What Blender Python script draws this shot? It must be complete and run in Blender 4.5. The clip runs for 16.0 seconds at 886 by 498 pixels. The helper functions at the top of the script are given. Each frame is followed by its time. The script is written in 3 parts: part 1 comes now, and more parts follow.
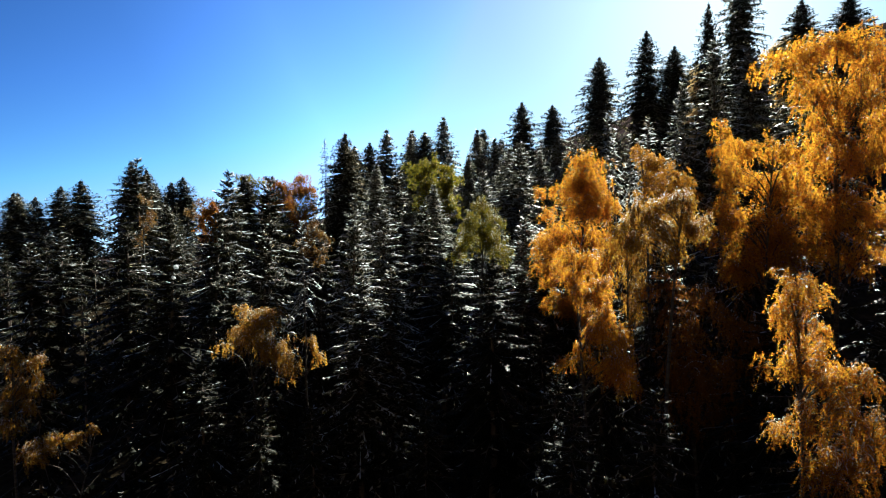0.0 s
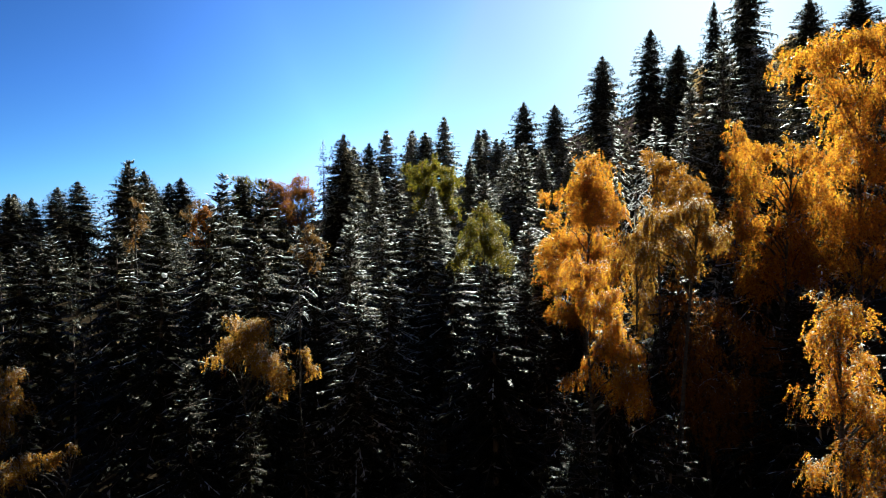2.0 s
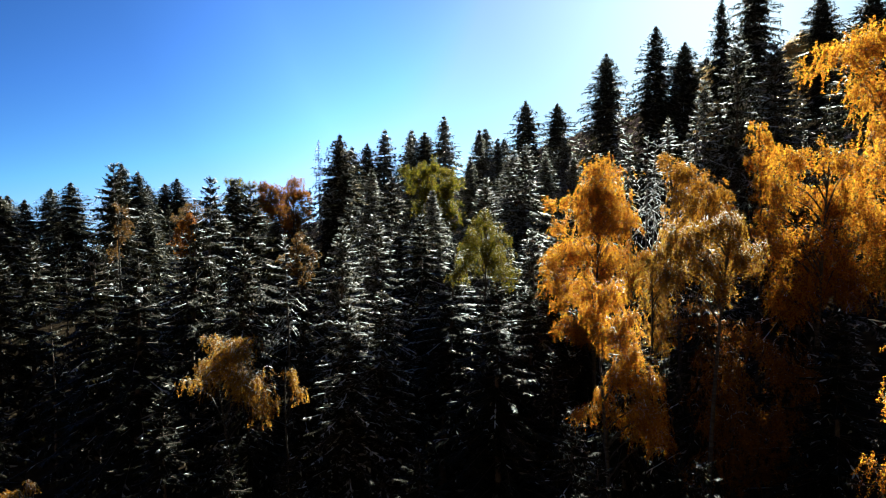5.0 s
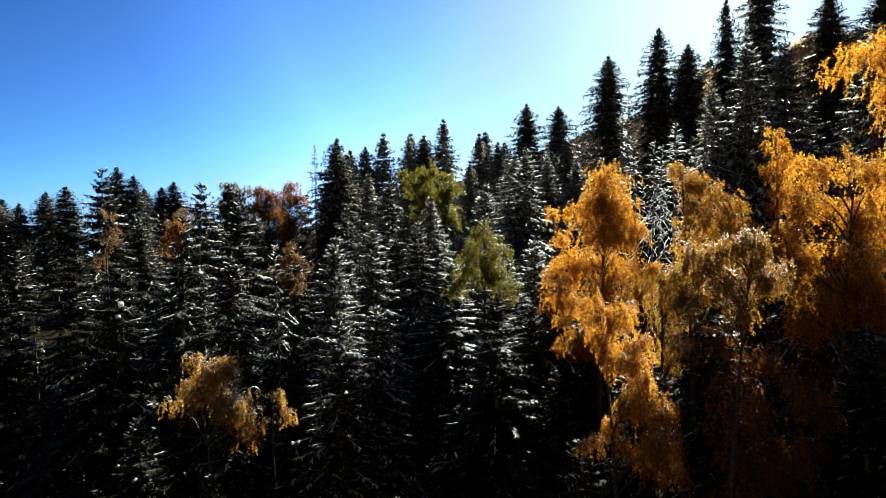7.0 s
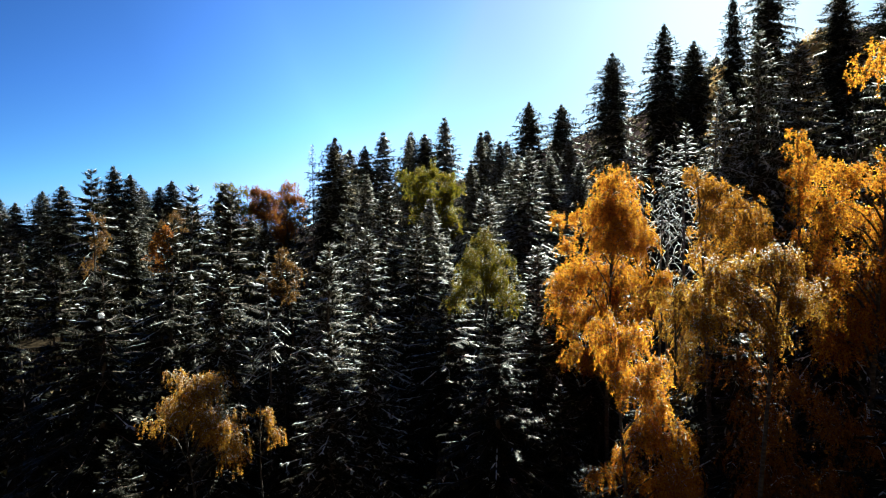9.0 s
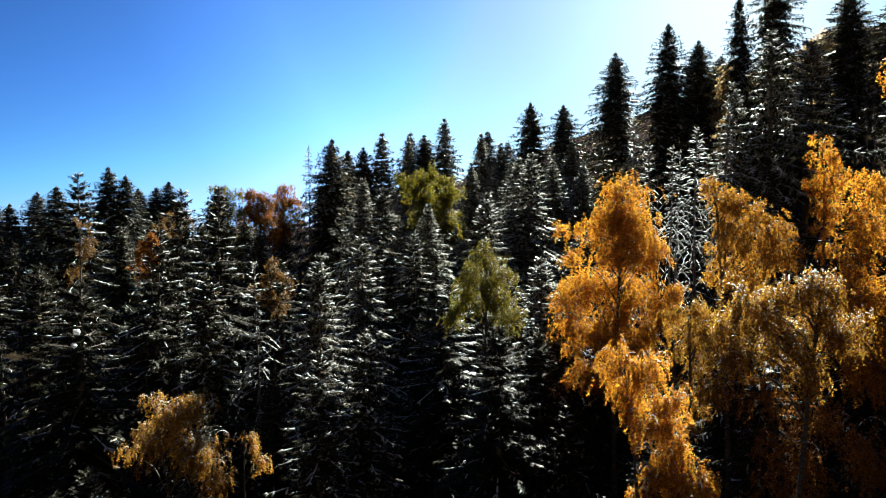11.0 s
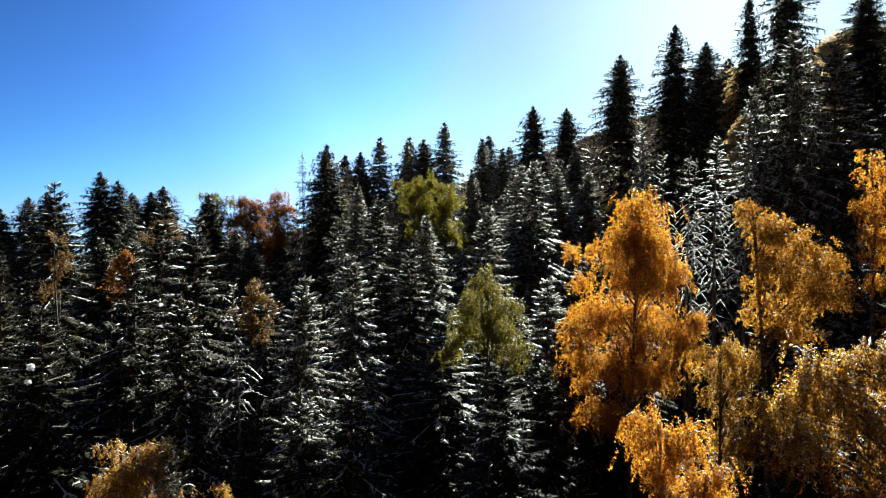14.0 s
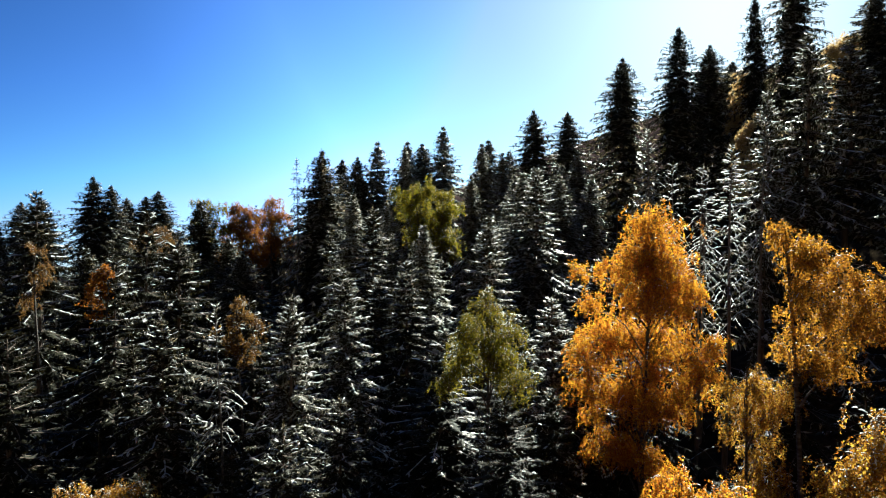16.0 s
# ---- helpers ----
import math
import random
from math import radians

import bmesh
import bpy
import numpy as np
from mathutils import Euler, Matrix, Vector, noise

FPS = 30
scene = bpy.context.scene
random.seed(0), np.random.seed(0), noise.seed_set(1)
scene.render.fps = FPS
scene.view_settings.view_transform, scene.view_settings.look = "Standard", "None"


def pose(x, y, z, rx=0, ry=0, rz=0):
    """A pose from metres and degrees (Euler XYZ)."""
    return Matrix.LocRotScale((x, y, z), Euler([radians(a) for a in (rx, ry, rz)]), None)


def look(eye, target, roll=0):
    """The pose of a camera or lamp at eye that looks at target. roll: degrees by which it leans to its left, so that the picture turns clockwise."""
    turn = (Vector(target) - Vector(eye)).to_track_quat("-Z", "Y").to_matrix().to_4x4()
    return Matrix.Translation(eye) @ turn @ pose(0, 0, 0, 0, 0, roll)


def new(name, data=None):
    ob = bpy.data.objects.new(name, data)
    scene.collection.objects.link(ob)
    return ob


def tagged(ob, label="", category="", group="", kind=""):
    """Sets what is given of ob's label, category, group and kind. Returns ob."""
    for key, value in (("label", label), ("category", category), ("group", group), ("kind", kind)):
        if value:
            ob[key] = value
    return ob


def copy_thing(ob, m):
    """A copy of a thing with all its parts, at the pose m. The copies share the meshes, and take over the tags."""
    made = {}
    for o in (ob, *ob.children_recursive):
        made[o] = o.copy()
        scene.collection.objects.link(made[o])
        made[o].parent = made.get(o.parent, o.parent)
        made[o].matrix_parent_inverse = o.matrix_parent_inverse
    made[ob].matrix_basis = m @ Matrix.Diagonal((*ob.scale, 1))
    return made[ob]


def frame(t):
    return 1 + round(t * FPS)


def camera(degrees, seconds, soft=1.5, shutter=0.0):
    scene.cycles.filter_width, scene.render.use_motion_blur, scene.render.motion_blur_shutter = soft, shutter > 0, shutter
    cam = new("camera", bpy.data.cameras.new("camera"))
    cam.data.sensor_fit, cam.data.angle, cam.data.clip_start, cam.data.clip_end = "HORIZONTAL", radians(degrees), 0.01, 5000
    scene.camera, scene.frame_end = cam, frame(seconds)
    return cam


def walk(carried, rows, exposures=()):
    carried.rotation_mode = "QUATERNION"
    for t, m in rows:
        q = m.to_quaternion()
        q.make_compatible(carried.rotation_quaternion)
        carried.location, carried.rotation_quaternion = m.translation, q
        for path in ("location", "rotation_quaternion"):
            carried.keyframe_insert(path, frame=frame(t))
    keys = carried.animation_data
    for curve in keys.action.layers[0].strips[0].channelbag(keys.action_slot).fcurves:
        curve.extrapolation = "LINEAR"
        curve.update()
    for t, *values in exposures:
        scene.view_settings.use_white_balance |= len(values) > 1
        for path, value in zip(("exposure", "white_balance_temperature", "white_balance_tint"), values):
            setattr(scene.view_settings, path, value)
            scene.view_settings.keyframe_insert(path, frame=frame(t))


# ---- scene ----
cam = camera(70.0, 16.0, soft=1.05)
PATH = [
    (0, (0.036, 0.261, 20.121), (-0.101, 2.254, 20.035), -0.0),
    (0.5, (0.03, 0.711, 20.239), (-0.109, 2.704, 20.151), -0.0),
    (1, (0.014, 1.133, 20.335), (-0.128, 3.126, 20.242), -0.1),
    (1.5, (-0.003, 1.566, 20.443), (-0.144, 3.559, 20.348), -0.1),
    (2, (-0.026, 2.024, 20.538), (-0.166, 4.018, 20.45), -0.0),
    (2.5, (-0.015, 2.49, 20.654), (-0.154, 4.483, 20.568), -0.0),
    (3, (-0.033, 2.991, 20.743), (-0.172, 4.985, 20.654), -0.1),
    (3.5, (-0.045, 3.487, 20.817), (-0.186, 5.479, 20.723), -0.1),
    (4, (-0.034, 4.017, 20.923), (-0.176, 6.009, 20.83), -0.1),
    (6.5, (-0.025, 6.364, 21.527), (-0.171, 8.356, 21.436), -0.1),
    (7, (0.007, 6.871, 21.648), (-0.138, 8.864, 21.562), -0.1),
    (7.5, (0.021, 7.323, 21.768), (-0.124, 9.316, 21.685), -0.1),
    (8, (0.035, 7.819, 21.873), (-0.112, 9.812, 21.788), -0.1),
    (8.5, (0.036, 8.286, 22.003), (-0.114, 10.278, 21.911), -0.1),
    (9, (0.042, 8.815, 22.103), (-0.109, 10.807, 22.01), -0.1),
    (11.5, (0.041, 11.352, 22.813), (-0.112, 13.344, 22.718), -0.0),
    (12, (0.056, 11.899, 22.957), (-0.098, 13.891, 22.865), -0.1),
    (12.5, (0.037, 12.4, 23.099), (-0.115, 14.393, 23.014), -0.0),
    (13, (0.022, 12.967, 23.248), (-0.129, 14.96, 23.169), 0.0),
    (13.5, (0.004, 13.487, 23.395), (-0.148, 15.479, 23.312), -0.0),
    (14, (-0.004, 14.067, 23.557), (-0.16, 16.059, 23.467), -0.0),
    (14.5, (-0.009, 14.572, 23.701), (-0.167, 16.563, 23.607), -0.1),
    (15, (-0.046, 15.154, 23.865), (-0.202, 17.145, 23.774), -0.1),
    (15.5, (-0.06, 15.693, 23.994), (-0.214, 17.686, 23.91), 0.0),
    (16, (-0.078, 16.253, 24.139), (-0.232, 18.245, 24.058), 0.0),
]
walk(cam, [(t, look(eye, target, roll)) for t, eye, target, roll in PATH], [(0, 2.05, 4500, -8), (16, 2.05, 4500, -8)])

# ---------------------------------------------------------------- sky and sun
SUN_AZIMUTH, SUN_HEIGHT = radians(19.5), radians(26.5)
world = bpy.data.worlds.new("sky")
scene.world = world
world.use_nodes = True
wt = world.node_tree
sky = wt.nodes.new("ShaderNodeTexSky")
sky.sky_type = "NISHITA"
sky.sun_disc = False
sky.sun_elevation, sky.sun_rotation = SUN_HEIGHT, SUN_AZIMUTH
sky.altitude, sky.air_density, sky.dust_density, sky.ozone_density = 2000, 0.62, 1.7, 0.9
wt.nodes["Background"].inputs["Strength"].default_value = 0.0295
# sampled a little higher, so the sky pales less at the horizon
ray, lift = wt.nodes.new("ShaderNodeTexCoord"), wt.nodes.new("ShaderNodeVectorMath")
lift.operation, lift.inputs[1].default_value = "ADD", (0, 0, 0.07)
wt.links.new(ray.outputs["Generated"], lift.inputs[0])
wt.links.new(lift.outputs[0], sky.inputs["Vector"])
# contrast curve: the sky times a capped, scaled copy of itself
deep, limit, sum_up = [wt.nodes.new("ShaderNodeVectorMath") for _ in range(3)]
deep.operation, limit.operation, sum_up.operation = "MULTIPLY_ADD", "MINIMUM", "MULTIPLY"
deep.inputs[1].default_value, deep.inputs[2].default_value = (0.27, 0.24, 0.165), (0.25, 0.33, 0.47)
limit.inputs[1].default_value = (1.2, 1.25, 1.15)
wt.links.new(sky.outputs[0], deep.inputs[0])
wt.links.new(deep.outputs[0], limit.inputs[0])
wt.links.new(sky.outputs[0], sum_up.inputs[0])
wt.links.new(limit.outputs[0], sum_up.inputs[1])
# hand-set gain by angle from the sun, low out of view to dim fill
toward_sun = Vector((math.sin(SUN_AZIMUTH) * math.cos(SUN_HEIGHT), math.cos(SUN_AZIMUTH) * math.cos(SUN_HEIGHT), math.sin(SUN_HEIGHT)))
near, angle_gain, tint = wt.nodes.new("ShaderNodeVectorMath"), wt.nodes.new("ShaderNodeValToRGB"), wt.nodes.new("ShaderNodeVectorMath")
near.operation, tint.operation, near.inputs[1].default_value = "DOT_PRODUCT", "MULTIPLY", toward_sun
ANGLE_GAIN = [(0.0, 0.22), (0.45, 0.48), (0.67, 0.58), (0.80, 0.78), (0.866, 0.63), (0.94, 0.47), (0.99, 0.40)]
while len(angle_gain.color_ramp.elements) < len(ANGLE_GAIN):
    angle_gain.color_ramp.elements.new(0.5)
for stop, (at, level) in zip(angle_gain.color_ramp.elements, ANGLE_GAIN):
    stop.position, stop.color = at, (2.4 * level, (1.92 if at < 0.83 else 2.15) * level, 1.92 * level, 1)
wt.links.new(ray.outputs["Generated"], near.inputs[0])
wt.links.new(near.outputs["Value"], angle_gain.inputs["Fac"])
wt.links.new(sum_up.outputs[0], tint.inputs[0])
wt.links.new(angle_gain.outputs["Color"], tint.inputs[1])
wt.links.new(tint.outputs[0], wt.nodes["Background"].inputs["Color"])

sun = new("sun", bpy.data.lights.new("sun", "SUN"))
sun.data.energy, sun.data.angle, sun.data.color = 8.2, radians(0.5), (1.0, 0.74, 0.48)
sun.matrix_world = look(toward_sun * 300, (0, 0, 0))


# ---------------------------------------------------------------- materials
def material(name):
    m = bpy.data.materials.new(name)
    m.use_nodes = True
    t = m.node_tree
    return m, t, t.nodes["Principled BSDF"], t.nodes["Material Output"]


def ramp(t, source, stops):
    r = t.nodes.new("ShaderNodeValToRGB")
    while len(r.color_ramp.elements) < len(stops):
        r.color_ramp.elements.new(0.5)
    for e, (at, c) in zip(r.color_ramp.elements, stops):
        e.position, e.color = at, (*c, 1)
    t.links.new(source, r.inputs["Fac"])
    return r.outputs["Color"]


def mottle(t, scale, detail=4.0):
    n = t.nodes.new("ShaderNodeTexNoise")
    n.inputs["Scale"].default_value, n.inputs["Detail"].default_value = scale, detail
    c = t.nodes.new("ShaderNodeTexCoord")
    t.links.new(c.outputs["Object"], n.inputs["Vector"])
    return n.outputs["Fac"]


def mix(t, kind, fac, a, b):
    n = t.nodes.new("ShaderNodeMix")
    n.data_type, n.blend_type = "RGBA", kind
    for socket, value in ((n.inputs["Factor"], fac), (n.inputs["A"], a), (n.inputs["B"], b)):
        if isinstance(value, (int, float)):
            socket.default_value = value
        elif isinstance(value, tuple):
            socket.default_value = (*value, 1)
        else:
            t.links.new(value, socket)
    return n.outputs["Result"]


def bump(t, p, height, strength, distance):
    b = t.nodes.new("ShaderNodeBump")
    b.inputs["Strength"].default_value, b.inputs["Distance"].default_value = strength, distance
    t.links.new(height, b.inputs["Height"])
    t.links.new(b.outputs["Normal"], p.inputs["Normal"])


def thin(t, p, out, colour, share):
    """Thin tissue: part of the light goes through."""
    lit = t.nodes.new("ShaderNodeBsdfTranslucent")
    both = t.nodes.new("ShaderNodeMixShader")
    both.inputs["Fac"].default_value = share
    t.links.new(colour, lit.inputs["Color"])
    t.links.new(p.outputs[0], both.inputs[1])
    t.links.new(lit.outputs[0], both.inputs[2])
    t.links.new(both.outputs[0], out.inputs["Surface"])


def foliage(name, stops, share, rough=0.6, patch=0.35, passed=(1.0, 1.0, 1.0)):
    """Leaves or needles: each blade its own tint, larger patches, each plant its own shade."""
    m, t, p, out = material(name)
    geo = t.nodes.new("ShaderNodeNewGeometry")
    info = t.nodes.new("ShaderNodeObjectInfo")
    blade = ramp(t, geo.outputs["Random Per Island"], stops)
    cloud = ramp(t, mottle(t, patch, 3.0), [(0.3, (0.72, 0.66, 0.6)), (0.7, (1.0, 1.0, 1.0))])
    plant = ramp(t, info.outputs["Random"], [(0.0, (0.82, 0.8, 0.78)), (1.0, (1.0, 1.0, 1.0))])
    c = mix(t, "MULTIPLY", 1.0, mix(t, "MULTIPLY", 1.0, blade, cloud), plant)
    t.links.new(c, p.inputs["Base Color"])
    p.inputs["Roughness"].default_value = rough
    p.inputs["Specular IOR Level"].default_value = 0.08
    thin(t, p, out, mix(t, "MULTIPLY", 1.0, c, passed), share)
    return m


def needles(name, frost):
    """Spruce needles, a share of them white with rime."""
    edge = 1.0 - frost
    # lightens rimed needles, partly to stand for glare over the far trees
    lighten = 1.0 + 4.0 * frost
    return foliage(name, [(0.0, (0.009 * lighten, 0.010 * lighten, 0.005 * lighten)), (edge * 0.6, (0.016 * lighten, 0.017 * lighten, 0.008 * lighten)), (edge - 0.015, (0.030 * lighten, 0.029 * lighten, 0.015 * lighten)),
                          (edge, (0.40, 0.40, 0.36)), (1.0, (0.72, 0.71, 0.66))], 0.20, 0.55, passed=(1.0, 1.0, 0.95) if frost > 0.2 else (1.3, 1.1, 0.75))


NEEDLES = {share: needles("spruce_needles_rime_%d" % share, share / 100) for share in (2, 4, 10, 20, 28, 40)}
GOLD = foliage("golden_leaves", [(0.0, (0.20, 0.042, 0.003)), (0.3, (0.42, 0.105, 0.004)), (0.65, (0.60, 0.21, 0.006)), (1.0, (0.74, 0.36, 0.012))], 0.56, passed=(1.33, 1.95, 1.0))
PALE_GOLD = foliage("pale_gold_leaves", [(0.0, (0.36, 0.24, 0.08)), (0.5, (0.58, 0.42, 0.17)), (1.0, (0.74, 0.60, 0.30))], 0.5)
YELLOW = foliage("yellow_leaves", [(0.0, (0.18, 0.07, 0.005)), (0.4, (0.40, 0.195, 0.008)), (1.0, (0.66, 0.38, 0.02))], 0.48)
DULL_GOLD = foliage("dull_gold_leaves", [(0.0, (0.13, 0.042, 0.004)), (0.45, (0.32, 0.13, 0.008)), (1.0, (0.58, 0.35, 0.035))], 0.46, passed=(1.35, 1.6, 1.3))
# rust leaves; the same colour stands for gold leaves in shade
RUST_AND_SHADED = foliage("rust_and_shaded_leaves", [(0.0, (0.13, 0.04, 0.006)), (0.45, (0.28, 0.10, 0.009)), (1.0, (0.45, 0.23, 0.016))], 0.5)
BROWN = foliage("brown_leaves", [(0.0, (0.07, 0.035, 0.008)), (0.5, (0.16, 0.085, 0.016)), (1.0, (0.30, 0.19, 0.04))], 0.45)
OLIVE = foliage("olive_leaves", [(0.0, (0.045, 0.05, 0.004)), (0.5, (0.13, 0.125, 0.006)), (1.0, (0.40, 0.32, 0.010))], 0.5)


def make_snow():
    m, t, p, out = material("snow")
    c = ramp(t, mottle(t, 3.0), [(0.3, (0.62, 0.63, 0.66)), (0.7, (0.76, 0.75, 0.74))])
    t.links.new(c, p.inputs["Base Color"])
    p.inputs["Roughness"].default_value = 0.55
    bump(t, p, mottle(t, 14.0), 0.5, 0.03)
    thin(t, p, out, c, 0.45)
    return m


def make_bark(name, stops, scale, stretch):
    m, t, p, out = material(name)
    n = t.nodes.new("ShaderNodeTexNoise")
    n.inputs["Scale"].default_value, n.inputs["Detail"].default_value = scale, 6
    c, s = t.nodes.new("ShaderNodeTexCoord"), t.nodes.new("ShaderNodeMapping")
    s.inputs["Scale"].default_value = stretch
    t.links.new(c.outputs["Object"], s.inputs["Vector"])
    t.links.new(s.outputs["Vector"], n.inputs["Vector"])
    t.links.new(ramp(t, n.outputs["Fac"], stops), p.inputs["Base Color"])
    p.inputs["Roughness"].default_value = 0.85
    bump(t, p, n.outputs["Fac"], 0.6, 0.02)
    return m


SNOW = make_snow()
SPRUCE_BARK = make_bark("spruce_bark", [(0.3, (0.05, 0.035, 0.026)), (0.7, (0.15, 0.11, 0.085))], 5.0, (3, 3, 0.6))
GREY_WOOD = make_bark("grey_dead_wood", [(0.3, (0.05, 0.042, 0.036)), (0.7, (0.15, 0.125, 0.105))], 5.0, (3, 3, 0.5))
# pale birch bark, darkened throughout to stand for the shade
SHADED_BIRCH_BARK = make_bark("shaded_birch_bark", [(0.42, (0.02, 0.016, 0.013)), (0.56, (0.06, 0.05, 0.042)), (0.8, (0.14, 0.125, 0.11))], 3.0, (1, 1, 4.0))
TWIG_BARK = make_bark("birch_twig_bark", [(0.3, (0.06, 0.032, 0.02)), (0.7, (0.16, 0.09, 0.05))], 6.0, (1, 1, 1))


def make_ground():
    m, t, p, out = material("hillside_ground")
    litter = ramp(t, mottle(t, 0.9, 8), [(0.3, (0.014, 0.010, 0.007)), (0.55, (0.03, 0.023, 0.014)), (0.75, (0.06, 0.045, 0.026))])
    rock = ramp(t, mottle(t, 0.06, 10), [(0.35, (0.024, 0.017, 0.018)), (0.6, (0.05, 0.036, 0.036)), (0.8, (0.10, 0.074, 0.07))])
    where = t.nodes.new("ShaderNodeTexCoord")
    axes = t.nodes.new("ShaderNodeSeparateXYZ")
    t.links.new(where.outputs["Object"], axes.inputs[0])
    high = t.nodes.new("ShaderNodeMapRange")
    high.inputs["From Min"].default_value, high.inputs["From Max"].default_value = 140, 190
    t.links.new(axes.outputs["Y"], high.inputs["Value"])
    bare = mix(t, "MIX", high.outputs[0], litter, rock)
    t.links.new(bare, p.inputs["Base Color"])
    p.inputs["Roughness"].default_value = 1.0
    p.inputs["Specular IOR Level"].default_value = 0.0
    bump(t, p, mottle(t, 1.5, 10), 0.8, 0.3)
    return m


# ---------------------------------------------------------------- mesh tools
def mesh_of(name, verts, tris, mat, smooth=False):
    verts, tris = np.asarray(verts, np.float32), np.asarray(tris, np.int32)
    me = bpy.data.meshes.new(name)
    me.vertices.add(len(verts))
    me.vertices.foreach_set("co", verts.ravel())
    me.loops.add(tris.size)
    me.loops.foreach_set("vertex_index", tris.ravel())
    me.polygons.add(len(tris))
    me.polygons.foreach_set("loop_start", np.arange(0, tris.size, 3, dtype=np.int32))
    me.polygons.foreach_set("use_smooth", np.full(len(tris), smooth))
    me.update(calc_edges=True)
    me.materials.append(mat)
    return me


def part(name, verts, tris, mat, parent, label="", smooth=False):
    ob = new(name, mesh_of(name, verts, tris, mat, smooth))
    ob.parent = parent
    return tagged(ob, label)


def unit(v):
    return v / np.maximum(np.linalg.norm(v, axis=-1, keepdims=True), 1e-9)


def stamp(shape, at, along, over, length, width, lift=None):
    """One copy of a small shape (x along, y across, z over) at each place."""
    sv, sf = shape
    along = unit(along)
    across = unit(np.cross(over, along))
    over = np.cross(along, across)
    lift = width if lift is None else lift
    v = (at[:, None, :] + sv[None, :, 0:1] * (along * length[:, None])[:, None, :]
         + sv[None, :, 1:2] * (across * width[:, None])[:, None, :] + sv[None, :, 2:3] * (over * lift[:, None])[:, None, :])
    f = sf[None] + (np.arange(len(at)) * len(sv))[:, None, None]
    return v.reshape(-1, 3), f.reshape(-1, 3)


def joined(pieces):
    vs, fs, n = [], [], 0
    for v, f in pieces:
        vs.append(v)
        fs.append(np.asarray(f) + n)
        n += len(v)
    return np.concatenate(vs), np.concatenate(fs)


def tube(points, radii, sides=6):
    """A tapered stem along points."""
    points, radii = np.asarray(points, float), np.asarray(radii, float)
    way = unit(np.gradient(points, axis=0))
    ref = np.where(np.abs(way[:, 2:3]) > 0.9, np.array([[1.0, 0, 0]]), np.array([[0, 0, 1.0]]))
    a = unit(np.cross(way, ref))
    b = np.cross(way, a)
    ang = np.linspace(0, 2 * np.pi, sides, endpoint=False)
    v = points[:, None] + radii[:, None, None] * (np.cos(ang)[None, :, None] * a[:, None] + np.sin(ang)[None, :, None] * b[:, None])
    f = []
    for i in range(len(points) - 1):
        for j in range(sides):
            p, q, r, s = i * sides + j, i * sides + (j + 1) % sides, (i + 1) * sides + (j + 1) % sides, (i + 1) * sides + j
            f += [(p, q, r), (p, r, s)]
    return v.reshape(-1, 3), np.array(f)


def twig_shape(pairs, spread, drape):
    """A flat spruce twig: a tapering stalk, pairs of side shoots and a fringe hanging below."""
    v = [(0, -0.09, 0), (0, 0.09, 0), (1.0, 0, -0.1)]
    f = [(0, 1, 2)]
    for i in range(pairs):
        x = 0.1 + 0.72 * i / pairs
        reach = spread * (1.0 - 0.62 * x)
        for side in (-1, 1):
            n = len(v)
            v += [(x - 0.05, 0, 0.0), (x + 0.15, 0, -0.02), (x + 0.3, side * reach, -0.07)]
            f += [(n, n + 1, n + 2)]
    for i in range(drape):
        x = 0.18 + 0.62 * i / drape
        n = len(v)
        v += [(x, 0.03, 0), (x + 0.24, -0.03, -0.02), (x + 0.16, 0, -0.6 + 0.2 * i)]
        f += [(n, n + 1, n + 2)]
    return np.array(v, float), np.array(f)


TWIG = twig_shape(3, 0.5, 2)
COARSE_TWIG = twig_shape(3, 0.55, 0)
# a finger of snow, domed along its ridge and rounded off at the tip
SNOW_FINGER = (np.array([(0.0, 0.34, 0), (0.0, -0.34, 0), (0.1, 0, 0.46), (0.55, 0.5, -0.04), (0.55, -0.5, -0.04), (0.58, 0.02, 0.5), (0.95, 0.2, -0.12), (0.95, -0.2, -0.12), (1.02, 0, 0.06)], float),
               np.array([(0, 3, 2), (2, 3, 5), (1, 2, 4), (2, 5, 4), (3, 6, 5), (5, 6, 8), (4, 5, 7), (5, 8, 7), (6, 7, 8), (0, 2, 1)]))
SNOW_FLECK = (np.array([(0.0, 0, 0), (0.45, 0.5, -0.05), (0.45, -0.5, -0.05), (0.5, 0, 0.4), (1.0, 0, -0.1)], float),
              np.array([(0, 1, 3), (0, 3, 2), (1, 4, 3), (3, 4, 2)]))
LEAF = (np.array([(0, -0.42, 0), (0.1, 0.45, 0.06), (1, 0, 0)], float), np.array([(0, 1, 2)]))
STRAND = (np.array([(0, -0.5, 0), (0, 0.5, 0), (1, 0, 0)], float), np.array([(0, 1, 2)]))

UP = np.array([0, 0, 1.0])


# ---------------------------------------------------------------- ground
def slope(x, y):
    """Height of the hillside, and of an unseen slope added behind the camera."""
    side = 0.26 * x + 0.12 * (math.sqrt(x * x + 64) - 8)
    if x > 160:
        side -= 0.2 * (x - 160)
    crest = 300 if x > 0 else max(185, 300 + 1.6 * x)
    back = 0.165 * min(y, crest) - (0.12 * (y - crest) if y > crest else 0)
    bumps = 0.7 * noise.noise((x * 0.05, y * 0.05, 3)) + (2.5 * noise.noise((x * 0.02, y * 0.02, 9)) if y > 180 else 2.5 * noise.noise((x * 0.02, y * 0.02, 9)) * max(0, (y - 140) / 40))
    # unseen slope behind the camera, raised to cut skylight
    if y < -60:
        back += 1.1 * min(-60 - y, 550)
    return -4 + side + back + bumps


